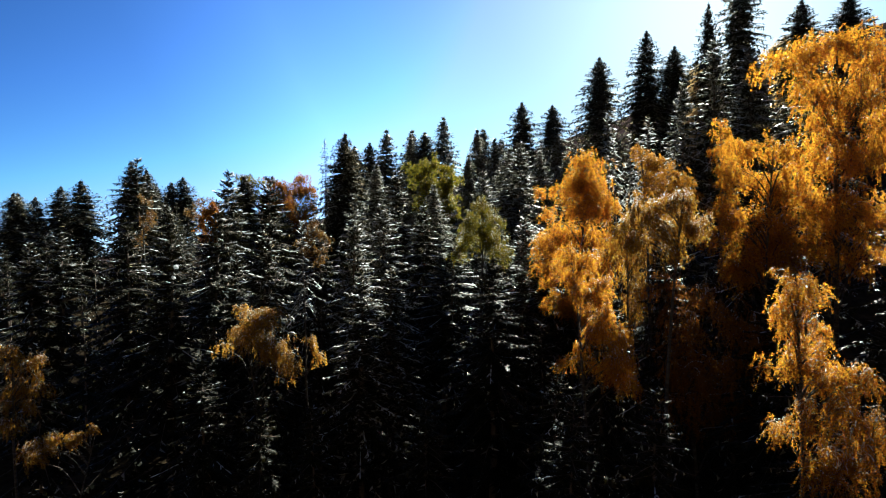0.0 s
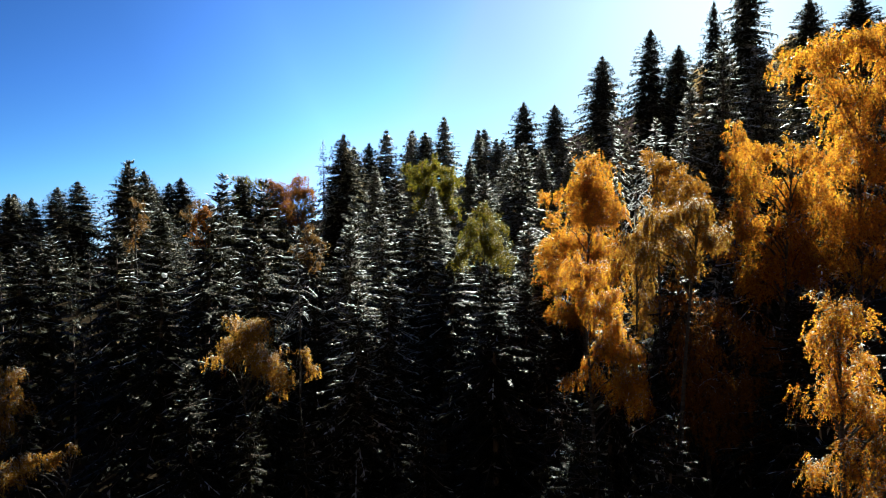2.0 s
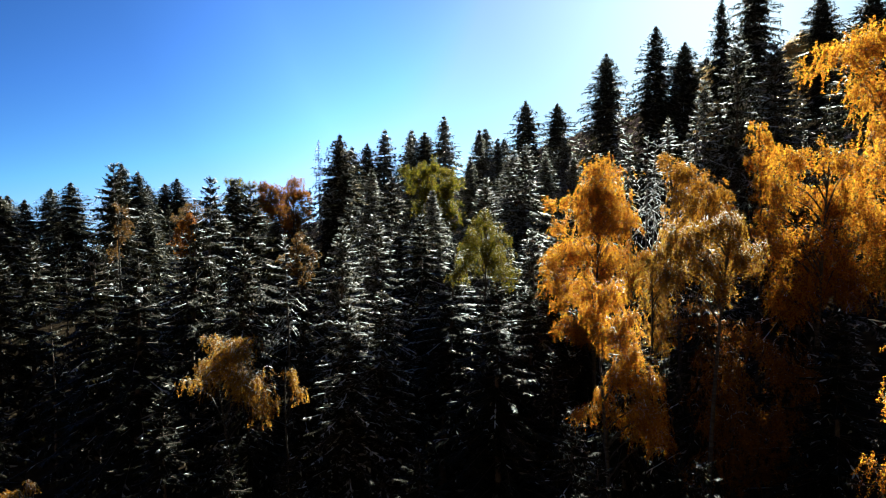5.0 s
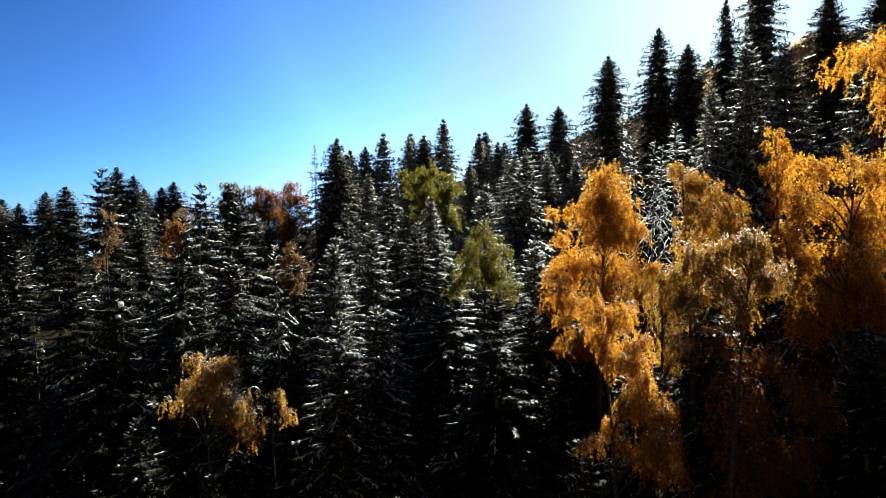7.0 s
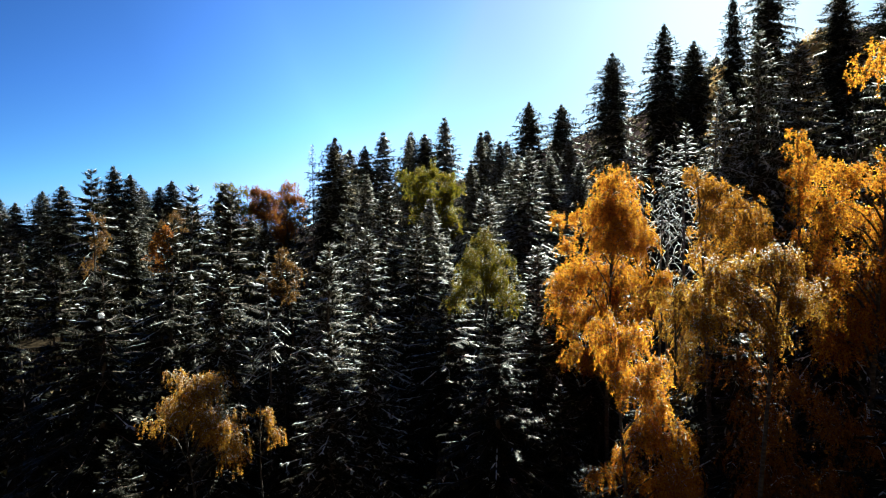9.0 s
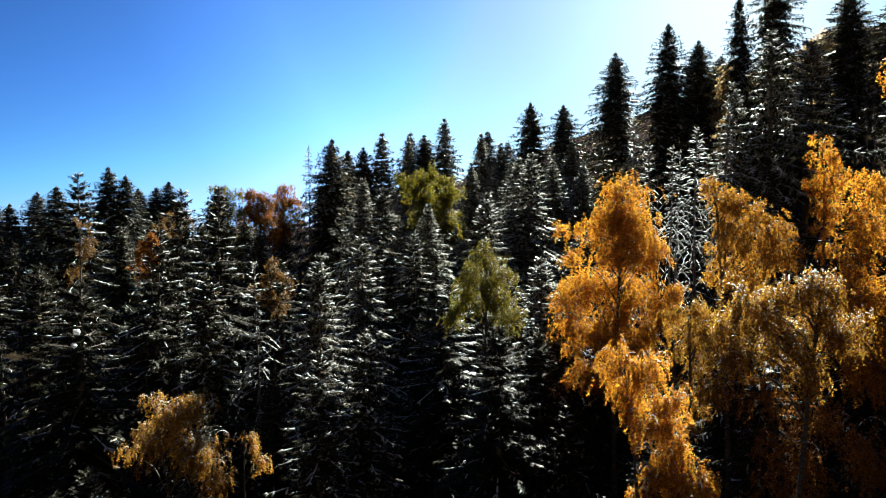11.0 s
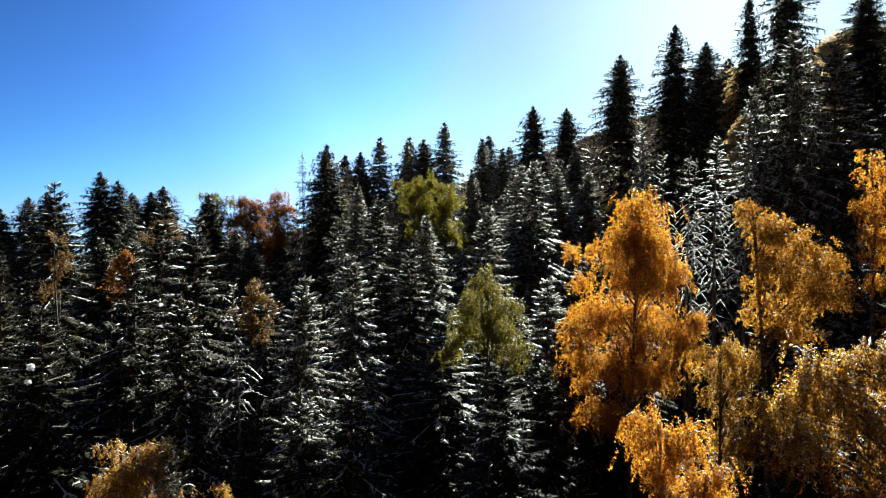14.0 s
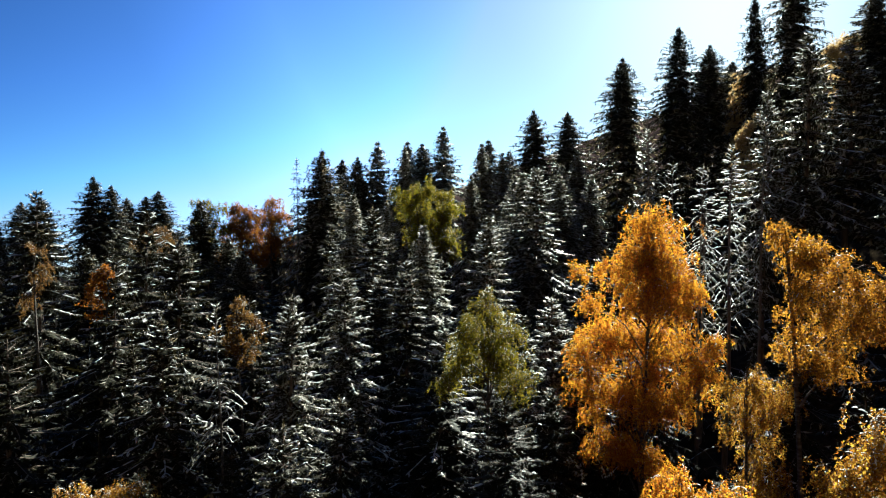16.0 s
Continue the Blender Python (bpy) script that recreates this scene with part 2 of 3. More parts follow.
def build_ground():
    xs = np.concatenate([np.linspace(-2400, -300, 12), np.linspace(-250, -150, 9), np.arange(-144, 112, 3.0), np.linspace(116, 300, 38), np.linspace(350, 2400, 12)])
    ys = np.concatenate([np.linspace(-1500, -100, 10), np.linspace(-80, -10, 8), np.arange(-6, 180, 3.0), np.arange(184, 420, 5.0), np.linspace(450, 3200, 14)])
    v = [(x, y, slope(float(x), float(y))) for y in ys for x in xs]
    w = len(xs)
    f = []
    for j in range(len(ys) - 1):
        for i in range(w - 1):
            a = j * w + i
            f += [(a, a + 1, a + w + 1), (a, a + w + 1, a + w)]
    ob = new("ground", mesh_of("ground", v, f, make_ground(), True))
    tagged(ob, "steep hillside of dark litter and dry brown grass", "ground", kind="structure")


build_ground()


# ---------------------------------------------------------------- spruces
def spruce_shape(seed, height, radius, whorl, boughs, step, coarse, snowy, bare=0.0, column=0.0):
    """Stem, needles and snow of a spruce: whorls of boughs that carry flat fans of twigs."""
    rng = np.random.default_rng(seed)
    lean = rng.normal(0, 0.012, 2)

    def stem(z):
        return np.array([lean[0] * z + 0.06 * math.sin(z * 0.5 + seed), lean[1] * z + 0.06 * math.cos(z * 0.43 + seed), z])

    zs = np.linspace(-0.9, height * 0.985, 14)
    bole = tube([stem(z) for z in zs], [(0.008 if bare else 0.011) * height * (1 - 0.97 * max(z, 0) / height) + 0.01 for z in zs], 7)
    wood = []
    twigs, cover, sticks = [], [], []
    z, k = height * 0.05, 0
    while z < height * 0.99:
        u = 1 - z / height
        count = boughs if u > 0.05 else 5
        for b in range(count):
            if rng.random() < (0.3 * bare if bare else 0.06):
                continue
            az = math.tau * (b + rng.uniform(-0.3, 0.3) * (2.0 if bare else 1.0)) / count + k * 1.3
            reach = radius * (0.80 * (1 - math.exp(-column * u)) * (1 - math.exp(-u / 0.07)) if column else 1.68 * (1 - math.exp(-1.1 * u))) * rng.uniform(0.84 if column else 0.76, 1.05) + 0.12
            if not column and rng.random() < 0.05:
                reach *= rng.uniform(1.1, 1.25)
            if rng.random() < 0.12:
                reach *= rng.uniform(0.5, 0.75)
            out = np.array([math.cos(az), math.sin(az), 0.0])
            side = np.cross(UP, out)
            rise = 0.62 * math.exp(-u * 9) + 0.10 - 0.42 * min(1.0, u * 1.9) + rng.normal(0, 0.07)
            sag = 0.10 + 0.22 * min(1.0, u * 2.2) + rng.normal(0, 0.05)
            if bare:
                if u > 0.4 and rng.random() < 0.55:
                    continue
                rise, sag = rise * 0.6 + 0.3 + rng.normal(0, 0.16), sag + rng.uniform(0.45, 0.95) * min(1.0, u * 3.5)
                reach = min(reach, 2.6) * rng.uniform(0.4, 1.15)
            base = stem(min(z + rng.uniform(-0.22, 0.22) * whorl * (2.2 if bare else 1.0), height * 0.985))
            bow = rng.normal(0, 0.25 if bare else 0.08)

            def spot(s):
                s = np.asarray(s, float)[..., None]
                return base + out * (reach * s) + side * (reach * bow * s * s) + UP * (reach * (rise * s - sag * s * s + 0.13 * s ** 4))

            # snow thinned on low boughs in place of the shade there
            laden = rng.random() < snowy * (1.3 if u < 0.3 else 1.1 if u < 0.5 else 0.35)
            if not coarse or bare:
                wood.append(tube(spot((0, 0.35, 0.7, 1.0)), [0.014 + 0.009 * reach, 0.012 + 0.005 * reach, 0.011, 0.005], 3))
            gap = step * (1.0 if u < 0.5 else 1.25 if u < 0.65 else 1.9)
            n = max(2, int(reach * 0.86 / gap))
            s = 1.0 - 0.86 * ((np.arange(n) + rng.uniform(0.0, 0.9, n)) / n) ** 1.05
            s = np.repeat(s, 2)
            flip = np.tile((-1.0, 1.0), n)
            p = spot(s)
            tang = unit(spot(np.minimum(s + 0.08, 1.0)) - spot(s - 0.08))
            size = (0.38 if bare else 1.0) * np.clip((0.16 + 0.34 * reach * (1.05 - s)) * rng.uniform(0.7, 1.25, 2 * n), 0.14, 0.5 + 0.05 * reach)
            way = tang * rng.uniform(0.6, 1.0, (2 * n, 1)) + side * (flip * rng.uniform(0.45, 0.95, 2 * n))[:, None] - UP * (rng.uniform(0.02, 0.34, 2 * n) * (0.6 + u))[:, None]
            over = UP + rng.normal(0, 0.16, (2 * n, 3))
            keep = rng.random(2 * n) > bare
            twigs.append((p[keep], way[keep], over[keep], size[keep], (0.13 + 0.62 * size[keep])))
            # shoots that hang below the bough
            if not bare:
                low = rng.random(2 * n) < (0.6 if column else 0.34)
                m = int(low.sum())
                twigs.append((p[low], out * rng.uniform(0.1, 0.8, (m, 1)) + side * rng.normal(0, 0.35, (m, 1)) - UP, out + rng.normal(0, 0.4, (m, 3)), rng.uniform(0.2, 0.42, m) * (0.6 + 0.12 * reach) * (2.0 if column else 1.0), rng.uniform(0.3, 0.5, m) * (1.3 if column else 1.0)))
            if bare:
                gone = ~keep
                sticks.append((p[gone], way[gone] - UP * 0.15, size[gone] * 1.15))
            # the leafy spine of the bough, out to its tip
            if not bare:
                along = np.array((0.08, 0.3, 0.52, 0.74)) if not coarse else np.array((0.12, 0.55))
                count_along, long = len(along), 0.34 if not coarse else 0.58
                twigs.append((spot(along), spot(along + long * 0.9) - spot(along), UP + rng.normal(0, 0.14, (count_along, 3)), np.full(count_along, long * reach), np.linspace(0.34 if not coarse else 0.5, 0.26 if not coarse else 0.42, count_along) * reach ** 0.85))
            tip = spot((0.9,))
            twigs.append((tip, spot((1.0,)) - spot((0.8,)), UP[None] + 0.0, np.array([0.22 + 0.07 * reach]), np.array([0.2 + 0.03 * reach])))
            # needles that hang close to the stem
            if not bare and u > 0.04:
                inside = spot((0.06, 0.16, 0.3))
                twigs.append((inside, out + side * rng.uniform(-0.9, 0.9, (3, 1)) - UP * rng.uniform(0.2, 0.8, (3, 1)), UP + rng.normal(0, 0.5, (3, 3)), np.full(3, 0.2 + 0.3 * reach), np.full(3, 0.16 + 0.3 * reach)))
            if laden:
                on = (s > (0.2 if bare else 0.6)) & (rng.random(2 * n) < (0.7 if bare else 0.45))
                m = int(on.sum())
                thick = (0.022 if bare else 0.045) + (0.02 if bare else 0.075) * rng.random(m) * (1.0 if not coarse else 1.4)
                w = unit(way[on])
                cover.append((p[on] + UP * 0.03 + w * (0.1 * size[on])[:, None], w - UP * 0.16, np.minimum(size[on] * rng.uniform(0.5, 0.9, m), 0.26 + 0.2 * rng.random(m)), thick))
                r = max(2, int(reach / (0.4 if bare else 0.5)))
                q = 0.3 + 0.66 * (np.arange(r) + rng.uniform(0.1, 0.9, r)) / r
                q = q[rng.random(r) < (0.95 if bare else 0.85)]
                if len(q):
                    cover.append((spot(q) + UP * 0.035, spot(np.minimum(q + 0.1, 1.05)) - spot(q - 0.05), (0.16 + 0.07 * reach) * rng.uniform(0.8, 1.5, len(q)), (0.03 if bare else 0.045) + 0.04 * rng.random(len(q))))
            elif snowy > 0.05 and rng.random() < 0.4:
                on = rng.random(2 * n) < 0.12
                m = int(on.sum())
                if m:
                    cover.append((p[on] + UP * 0.03, unit(way[on]), size[on] * 0.5, rng.uniform(0.03, 0.06, m)))
        z += whorl * rng.uniform(0.8, 1.2) * (0.4 + 0.7 * min(1.0, u * 2.2)) * (1.0 if u < 0.55 else 1.5 if u < 0.72 else 2.6)
        k += 1
    top = np.array([stem(height * f) for f in (0.95, 0.96, 0.97, 0.98, 0.985)])
    twigs.append((top, UP + rng.normal(0, 0.16, (5, 3)), rng.normal(0, 1, (5, 3)), np.full(5, height * 0.022 + 0.05), np.full(5, 0.12)))
    crown = stamp(COARSE_TWIG if coarse else TWIG, *[np.concatenate(c) for c in zip(*twigs)])
    if sticks:
        a, d, n = [np.concatenate(c) for c in zip(*sticks)]
        wood.append(stamp(STRAND, a, d, rng.normal(0, 1, a.shape), n, np.full(len(a), 0.03)))
    a, d, n, w = [np.concatenate(c) for c in zip(*cover)]
    snow = stamp(SNOW_FLECK if coarse else SNOW_FINGER, a, d, UP + rng.normal(0, 0.2, a.shape), n, w * (1.25 if coarse else 1.1))
    return bole, joined(wood) if wood else None, crown, snow


SPRUCES = {}
SPRUCE_KINDS = {
    # seed, height, radius, whorl, boughs, step, coarse, snow, bare, column
    "broad": (1, 20, 4.8, 0.98, 8, 0.24, False, 0.27),
    "narrow": (2, 20, 4.0, 0.80, 8, 0.26, False, 0.40),
    "shaggy": (3, 20, 4.8, 1.02, 8, 0.24, False, 0.38),
    "white": (4, 20, 4.2, 0.76, 8, 0.26, False, 0.6),
    # dark, and sapling below: snow held back to stand for deep shade
    "dark": (12, 20, 4.8, 0.84, 8, 0.38, False, 0.08),
    "far": (5, 27, 7.6, 0.66, 10, 0.9, True, 0.25, 0.0, 3.8),
    "far_dark": (6, 27, 7.6, 0.64, 10, 0.9, True, 0.05, 0.0, 4.2),
    "far_frosty": (7, 20, 5.0, 0.62, 8, 0.40, True, 0.52, 0.0, 2.6),
    "young": (10, 13, 4.2, 1.35, 6, 0.9, True, 0.06),
    "sapling": (11, 12, 3.4, 0.68, 7, 0.5, False, 0.04),
    "bare": (8, 20, 4.2, 0.62, 6, 0.30, False, 0.95, 0.8),
    "spindly": (9, 20, 2.8, 0.42, 6, 0.30, False, 0.9, 0.85),
}
# far_dark has extra rime, partly to stand for glare over those trees
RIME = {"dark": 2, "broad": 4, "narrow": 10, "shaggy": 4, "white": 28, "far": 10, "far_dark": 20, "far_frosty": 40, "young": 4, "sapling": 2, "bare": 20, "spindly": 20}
SPRUCE_WORDS = {
    "broad": "broad dark green spruce dusted with fresh snow",
    "narrow": "narrow dark green spruce with snow on its boughs",
    "shaggy": "shaggy spruce with drooping boughs and streaks of snow",
    "white": "spruce thickly frosted with snow on every bough",
    "dark": "dark green spruce, its snow held back to stand for deep shade",
    "far": "tall spruce on the upper slope, lightly dusted with snow",
    "far_dark": "tall dark spruce standing against the sky",
    "far_frosty": "pale frosted spruce on the upper slope",
    "young": "young spruce in the shade of taller trees",
    "sapling": "young bushy spruce with snow on its fingers, in deep shade",
    "bare": "half-bare spruce with long snow-laden branches",
    "spindly": "spindly dying spruce with thin frosted branches",
}


def spruce(kind, x, y, top, radius, turn=0.0):
    """A spruce that stands on the slope at x, y and ends at the height top."""
    z = slope(x, y)
    spec = SPRUCE_KINDS[kind]
    m = Matrix.LocRotScale((x, y, z), Euler((0, 0, turn)), (radius / spec[2], radius / spec[2], (top - z) / spec[1]))
    if kind in SPRUCES:
        tree = copy_thing(SPRUCES[kind], m)
        tree.matrix_basis = m
        return tree
    bole, wood, crown, snow = spruce_shape(*spec)
    tree = new("spruce")
    tagged(tree, SPRUCE_WORDS[kind], "spruce", "spruces on the hillside")
    dead = kind == "spindly" or kind == "bare"
    bark = GREY_WOOD if dead else SPRUCE_BARK
    part("trunk", *bole, bark, tree, "grey weathered trunk" if dead else "brown trunk", True)
    if wood:
        tagged(part("bough_wood", *wood, bark, tree, "thin grey boughs" if dead else "thin brown boughs", True), kind="stuff")
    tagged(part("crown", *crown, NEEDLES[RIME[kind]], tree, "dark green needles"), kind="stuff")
    tagged(part("snow_cover", *snow, SNOW, tree, "white snow lying on the boughs", True), kind="stuff")
    tree.matrix_basis = m
    SPRUCES[kind] = tree
    return tree


# ---------------------------------------------------------------- birches
def birch_shape(seed, foot, masses, leaf, fill, weep, frost):
    """Trunk, limbs, hanging twigs, leaves and frost of a birch whose crown is made of leafy masses (x, y, z, radius, half height)."""
    rng = np.random.default_rng(seed)
    masses = np.array(masses, float)
    masses[:, :3] -= foot
    # smaller masses close the gaps between neighbours
    between = []
    for i, a in enumerate(masses):
        order = np.argsort(np.linalg.norm(masses[:, :3] - a[:3], axis=1))
        for k in order[1:3]:
            if k > i or i not in np.argsort(np.linalg.norm(masses[:, :3] - masses[k, :3], axis=1))[1:3]:
                m = (a + masses[k]) / 2
                m[:3] += rng.normal(0, 0.12, 3) * m[3]
                m[3:] *= rng.uniform(0.65, 0.9)
                between.append(m)
    masses = np.concatenate([masses, between]) if between else masses
    head = masses[np.argmax(masses[:, 2])]
    tall = head[2] + 0.5 * head[4]
    h = np.linspace(0, 1, 14)[:, None]
    line = np.concatenate([head[:2] * h ** 1.6 + 0.16 * np.sin(h * 5 + seed), h * (tall + 0.9) - 0.9], axis=1)
    bole = tube(line, 0.008 * tall * (1 - 0.93 * h[:, 0]) + 0.012, 8)
    limbs, boughs, strings, caps = [], [], [], []
    for cx, cy, cz, rx, rz in masses:
        hub = np.array([cx, cy, cz - 0.3 * rz])
        away = math.hypot(cx, cy)
        z0 = max(0.25 * tall, hub[2] - 0.6 * away - 0.8 * rx)
        i = (z0 + 0.9) / (tall + 0.9) * 13
        low = line[int(i)] + (line[min(13, int(i) + 1)] - line[int(i)]) * (i - int(i))
        s = np.linspace(0, 1, 6)[:, None]
        limb = low + (hub - low) * s + UP * (0.18 * np.linalg.norm(hub - low) * np.sin(math.pi * s)) + 0.05 * rx * np.sin(s * 9 + cx)
        limbs.append(tube(limb, (0.03 + 0.012 * rx) * (1 - 0.75 * s[:, 0]), 5))
        count = max(5, int(fill * 17 * (rx * rz) ** 0.8))
        bumps = rng.uniform(0.72, 1.16, 11)
        for b in range(count):
            az, up = rng.uniform(0, math.tau), rng.uniform(-0.45, 1.0)
            flat = math.sqrt(1 - up * up)
            far = rng.uniform(0.55, 1.04) * bumps[int(az * 11 / math.tau) % 11]
            if rng.random() < 0.12:
                far *= rng.uniform(1.1, 1.35)
            end = np.array([cx, cy, cz]) + np.array([math.cos(az) * flat * rx, math.sin(az) * flat * rx, up * rz]) * far
            span = float(np.linalg.norm(end - hub))
            arch, droop = span * rng.uniform(0.12, 0.3), weep * span * rng.uniform(0.04, 0.26)

            def spot(q):
                q = np.asarray(q, float)[..., None]
                return hub + (end - hub) * q + UP * (arch * np.sin(math.pi * q) - droop * q ** 4)

            boughs.append(tube(spot((0, 0.35, 0.7, 1.0)), np.array([0.010, 0.008, 0.006, 0.003]) * (0.7 + 0.3 * span), 3))
            n = int(rng.uniform(7, 12))
            q = 1.0 - 0.68 * rng.random(n) ** 1.2
            start = spot(q) + rng.normal(0, 0.06 + 0.06 * rx, (n, 3))
            hang = rng.uniform(0.22, 1.0, n) * (0.28 + 0.5 * weep) * (0.5 + 0.32 * rx)
            fall = unit(-UP * (0.35 + weep) + rng.normal(0, 0.34, (n, 3)) + unit(end - hub) * 0.35)
            strings.append((start, fall, hang, np.full(n, up * far)))
            if up > 0.1 and rng.random() < frost:
                c = max(2, int(span / 0.16))
                g = 0.3 + 0.7 * (np.arange(c) + rng.random(c)) / c
                caps.append((spot(g) + UP * 0.012, unit(spot(np.minimum(g + 0.08, 1.0)) - spot(g - 0.06)) - UP * 0.35, np.full(c, 0.09) * rng.uniform(0.7, 1.7, c), rng.uniform(0.016, 0.04, c)))
    start, fall, hang, high = [np.concatenate(c) for c in zip(*strings)]
    many = np.maximum(3, (hang / leaf * rng.uniform(2.2, 5.2, len(hang))).astype(int))
    at = np.repeat(np.arange(len(hang)), many)
    f = rng.random(len(at)) ** 0.9
    place = start[at] + fall[at] * (hang[at] * f)[:, None] - UP * (0.15 * hang[at] * f * f)[:, None] + rng.normal(0, 0.55 * leaf, (len(at), 3))
    size = leaf * rng.uniform(0.6, 1.3, len(at))
    crown = stamp(LEAF, place, rng.normal(0, 0.7, place.shape) - UP * 0.6, rng.normal(0, 1, place.shape), size, size)
    boughs.append(stamp(STRAND, start, fall - UP * 0.1, rng.normal(0, 1, start.shape), hang, np.full(len(hang), 0.012)))
    # frost sits on the twigs that lie highest
    crust = (rng.random(len(hang)) < frost) & (high > 0.42)
    rimy = rng.random(len(at)) < np.where(crust[at], 0.5, 0.04) * frost * (1.15 - 0.8 * f)
    fa = place[rimy] + UP * 0.02
    caps.append((fa, fall[at][rimy] * 0.5 + rng.normal(0, 0.6, fa.shape), leaf * rng.uniform(0.5, 1.3, len(fa)), leaf * rng.uniform(0.25, 0.5, len(fa))))
    a, d, n, w = [np.concatenate(c) for c in zip(*caps)]
    rime = stamp(SNOW_FLECK, a, d, UP + rng.normal(0, 0.2, a.shape), n, w * 1.4)
    return bole, limbs, joined(boughs), crown, rime


BIRCH_KINDS = {
    # leaf length, fullness, weeping, frost, leaves, words
    "amber": (0.054, 1.05, 0.8, 0.12, GOLD, "amber and gold birch with long hanging twigs"),
    "gold": (0.050, 0.75, 0.8, 0.12, GOLD, "golden autumn birch, its leaves glowing against the light"),
    "yellow": (0.05, 1.1, 0.6, 0.2, YELLOW, "yellow birch with thin upright limbs and a little frost"),
    "frosted": (0.045, 1.15, 1.1, 0.95, DULL_GOLD, "yellow birch bent under a crust of white frost"),
    "wispy": (0.05, 0.7, 1.0, 0.4, DULL_GOLD, "wispy pale gold birch with hanging frosted twigs"),
    # darker leaf colour here stands for gold leaves in shade
    "shaded": (0.05, 0.55, 1.0, 0.3, RUST_AND_SHADED, "birch with hanging twigs, its leaves darkened to stand for shade"),
    "weeping": (0.042, 1.3, 1.3, 0.5, GOLD, "weeping birch with drooping orange-gold twigs"),
    "sparkling": (0.032, 1.25, 0.9, 0.8, GOLD, "slender birch with orange leaves and sparkling frosted twigs"),
    "dull": (0.046, 0.72, 1.1, 0.8, DULL_GOLD, "small round-headed birch with yellow leaves edged in frost"),
    "olive": (0.05, 0.95, 0.9, 0.55, OLIVE, "birch still olive green, with frosted lower twigs"),
    "rust": (0.12, 0.48, 0.9, 0.15, RUST_AND_SHADED, "rust-brown birch standing among the spruces"),
    "brown": (0.08, 0.28, 0.9, 0.5, BROWN, "thin birch with dull brown leaves among the spruces"),
    "farolive": (0.12, 0.4, 1.0, 0.3, OLIVE, "olive and yellow birch among dark spruces"),
    "fargold": (0.15, 0.7, 0.6, 0.25, PALE_GOLD, "pale golden birch on the upper slope"),
}


def birch(kind, x, y, seed, masses):
    """A birch that stands on the slope at x, y, with its crown's masses in world metres."""
    foot = (x, y, slope(x, y))
    leaf, fill, weep, frost, leaves, words = BIRCH_KINDS[kind]
    bole, limbs, twigs, crown, rime = birch_shape(seed, foot, masses, leaf, fill, weep, frost)
    tree = new("birch")
    tagged(tree, words, "birch", "birches on the hillside")
    part("trunk", *bole, SHADED_BIRCH_BARK, tree, "grey-brown birch trunk", True)
    for limb in limbs:
        part("limb", *limb, SHADED_BIRCH_BARK, tree, smooth=True)
    tagged(part("twig_wood", *twigs, TWIG_BARK, tree, "thin brown hanging twigs", True), kind="stuff")
    tagged(part("crown", *crown, leaves, tree, "small autumn leaves"), kind="stuff")
    tagged(part("snow_cover", *rime, SNOW, tree, "white frost on the twigs", True), kind="stuff")
    tree.matrix_basis = Matrix.Translation(foot)
    return tree


# ---------------------------------------------------------------- the skyline, upper slope
spruce("far_frosty", -8.6, 128.0, 41.3, 8.6, 0.3)
spruce("far_dark", 6.8, 118.0, 42.3, 7.7, 1.1)
spruce("far_dark", 14.4, 135.0, 44.7, 8.0, 2.0)
spruce("far_dark", 22.2, 126.0, 52.0, 8.8, 2.9)
spruce("far", 28.7, 119.0, 54.8, 8.0, 0.7)
spruce("far_dark", 35.2, 125.0, 53.5, 8.4, 4.1)
spruce("far_dark", 41.8, 134.0, 53.0, 8.8, 5.0)
spruce("far", 36.8, 109.0, 56.3, 5.2, 5.5)
spruce("far_dark", 40.7, 106.0, 61.5, 7.4, 0.9)
spruce("far_dark", 46.2, 97.0, 52.5, 7.4, 2.3)
spruce("far", 48.5, 90.0, 51.0, 8.0, 3.3)
spruce("far", -26.8, 130.0, 35.8, 9.0, 0.1)
spruce("far_dark", -21.3, 116.0, 34.9, 7.3, 1.0)
spruce("far_frosty", -19.2, 122.0, 37.9, 9.4, 1.9)
spruce("far_frosty", -14.8, 126.0, 38.4, 9.0, 2.8)
spruce("far_dark", -12.5, 130.0, 38.5, 9.4, 3.7)
spruce("far_frosty", 3.0, 135.0, 37.6, 8.7, 4.6)
spruce("far_frosty", -0.7, 130.0, 39.0, 10.0, 5.5)
spruce("far_dark", -20.8, 91.0, 33.1, 8.3, 0.2)
spruce("spindly", -22.7, 89.0, 31.8, 2.6, 1.2)

# the left skyline
spruce("far", -80.1, 164.0, 32.1, 9.8, 0.4)
spruce("far", -84.5, 165.0, 30.8, 9.8, 1.3)
spruce("far_dark", -86.6, 162.0, 30.4, 9.0, 2.2)
spruce("far", -75.7, 136.0, 31.8, 9.4, 3.1)
spruce("far", -77.6, 134.0, 33.5, 9.8, 4.0)
spruce("far", -92.4, 140.0, 29.8, 11.1, 4.9)
spruce("far_dark", -105.1, 149.0, 29.0, 9.8, 5.8)
spruce("far", -108.7, 147.0, 26.3, 9.0, 0.5)
spruce("far", -120.8, 156.0, 27.7, 10.7, 1.4)
spruce("far_dark", -98.8, 128.0, 26.4, 10.7, 2.3)
spruce("far", -34.6, 88.0, 26.8, 7.8, 3.2)

# spruces added to stand for the dark shade below the rust birches
spruce("far", -37.0, 120.0, 24.5, 7.3, 4.2)
spruce("far_dark", -29.5, 121.0, 25.5, 7.3, 5.2)
spruce("far_dark", -33.0, 82.0, 22.4, 6.8, 2.2)
spruce("far_dark", -29.4, 86.0, 22.6, 6.8, 3.0)
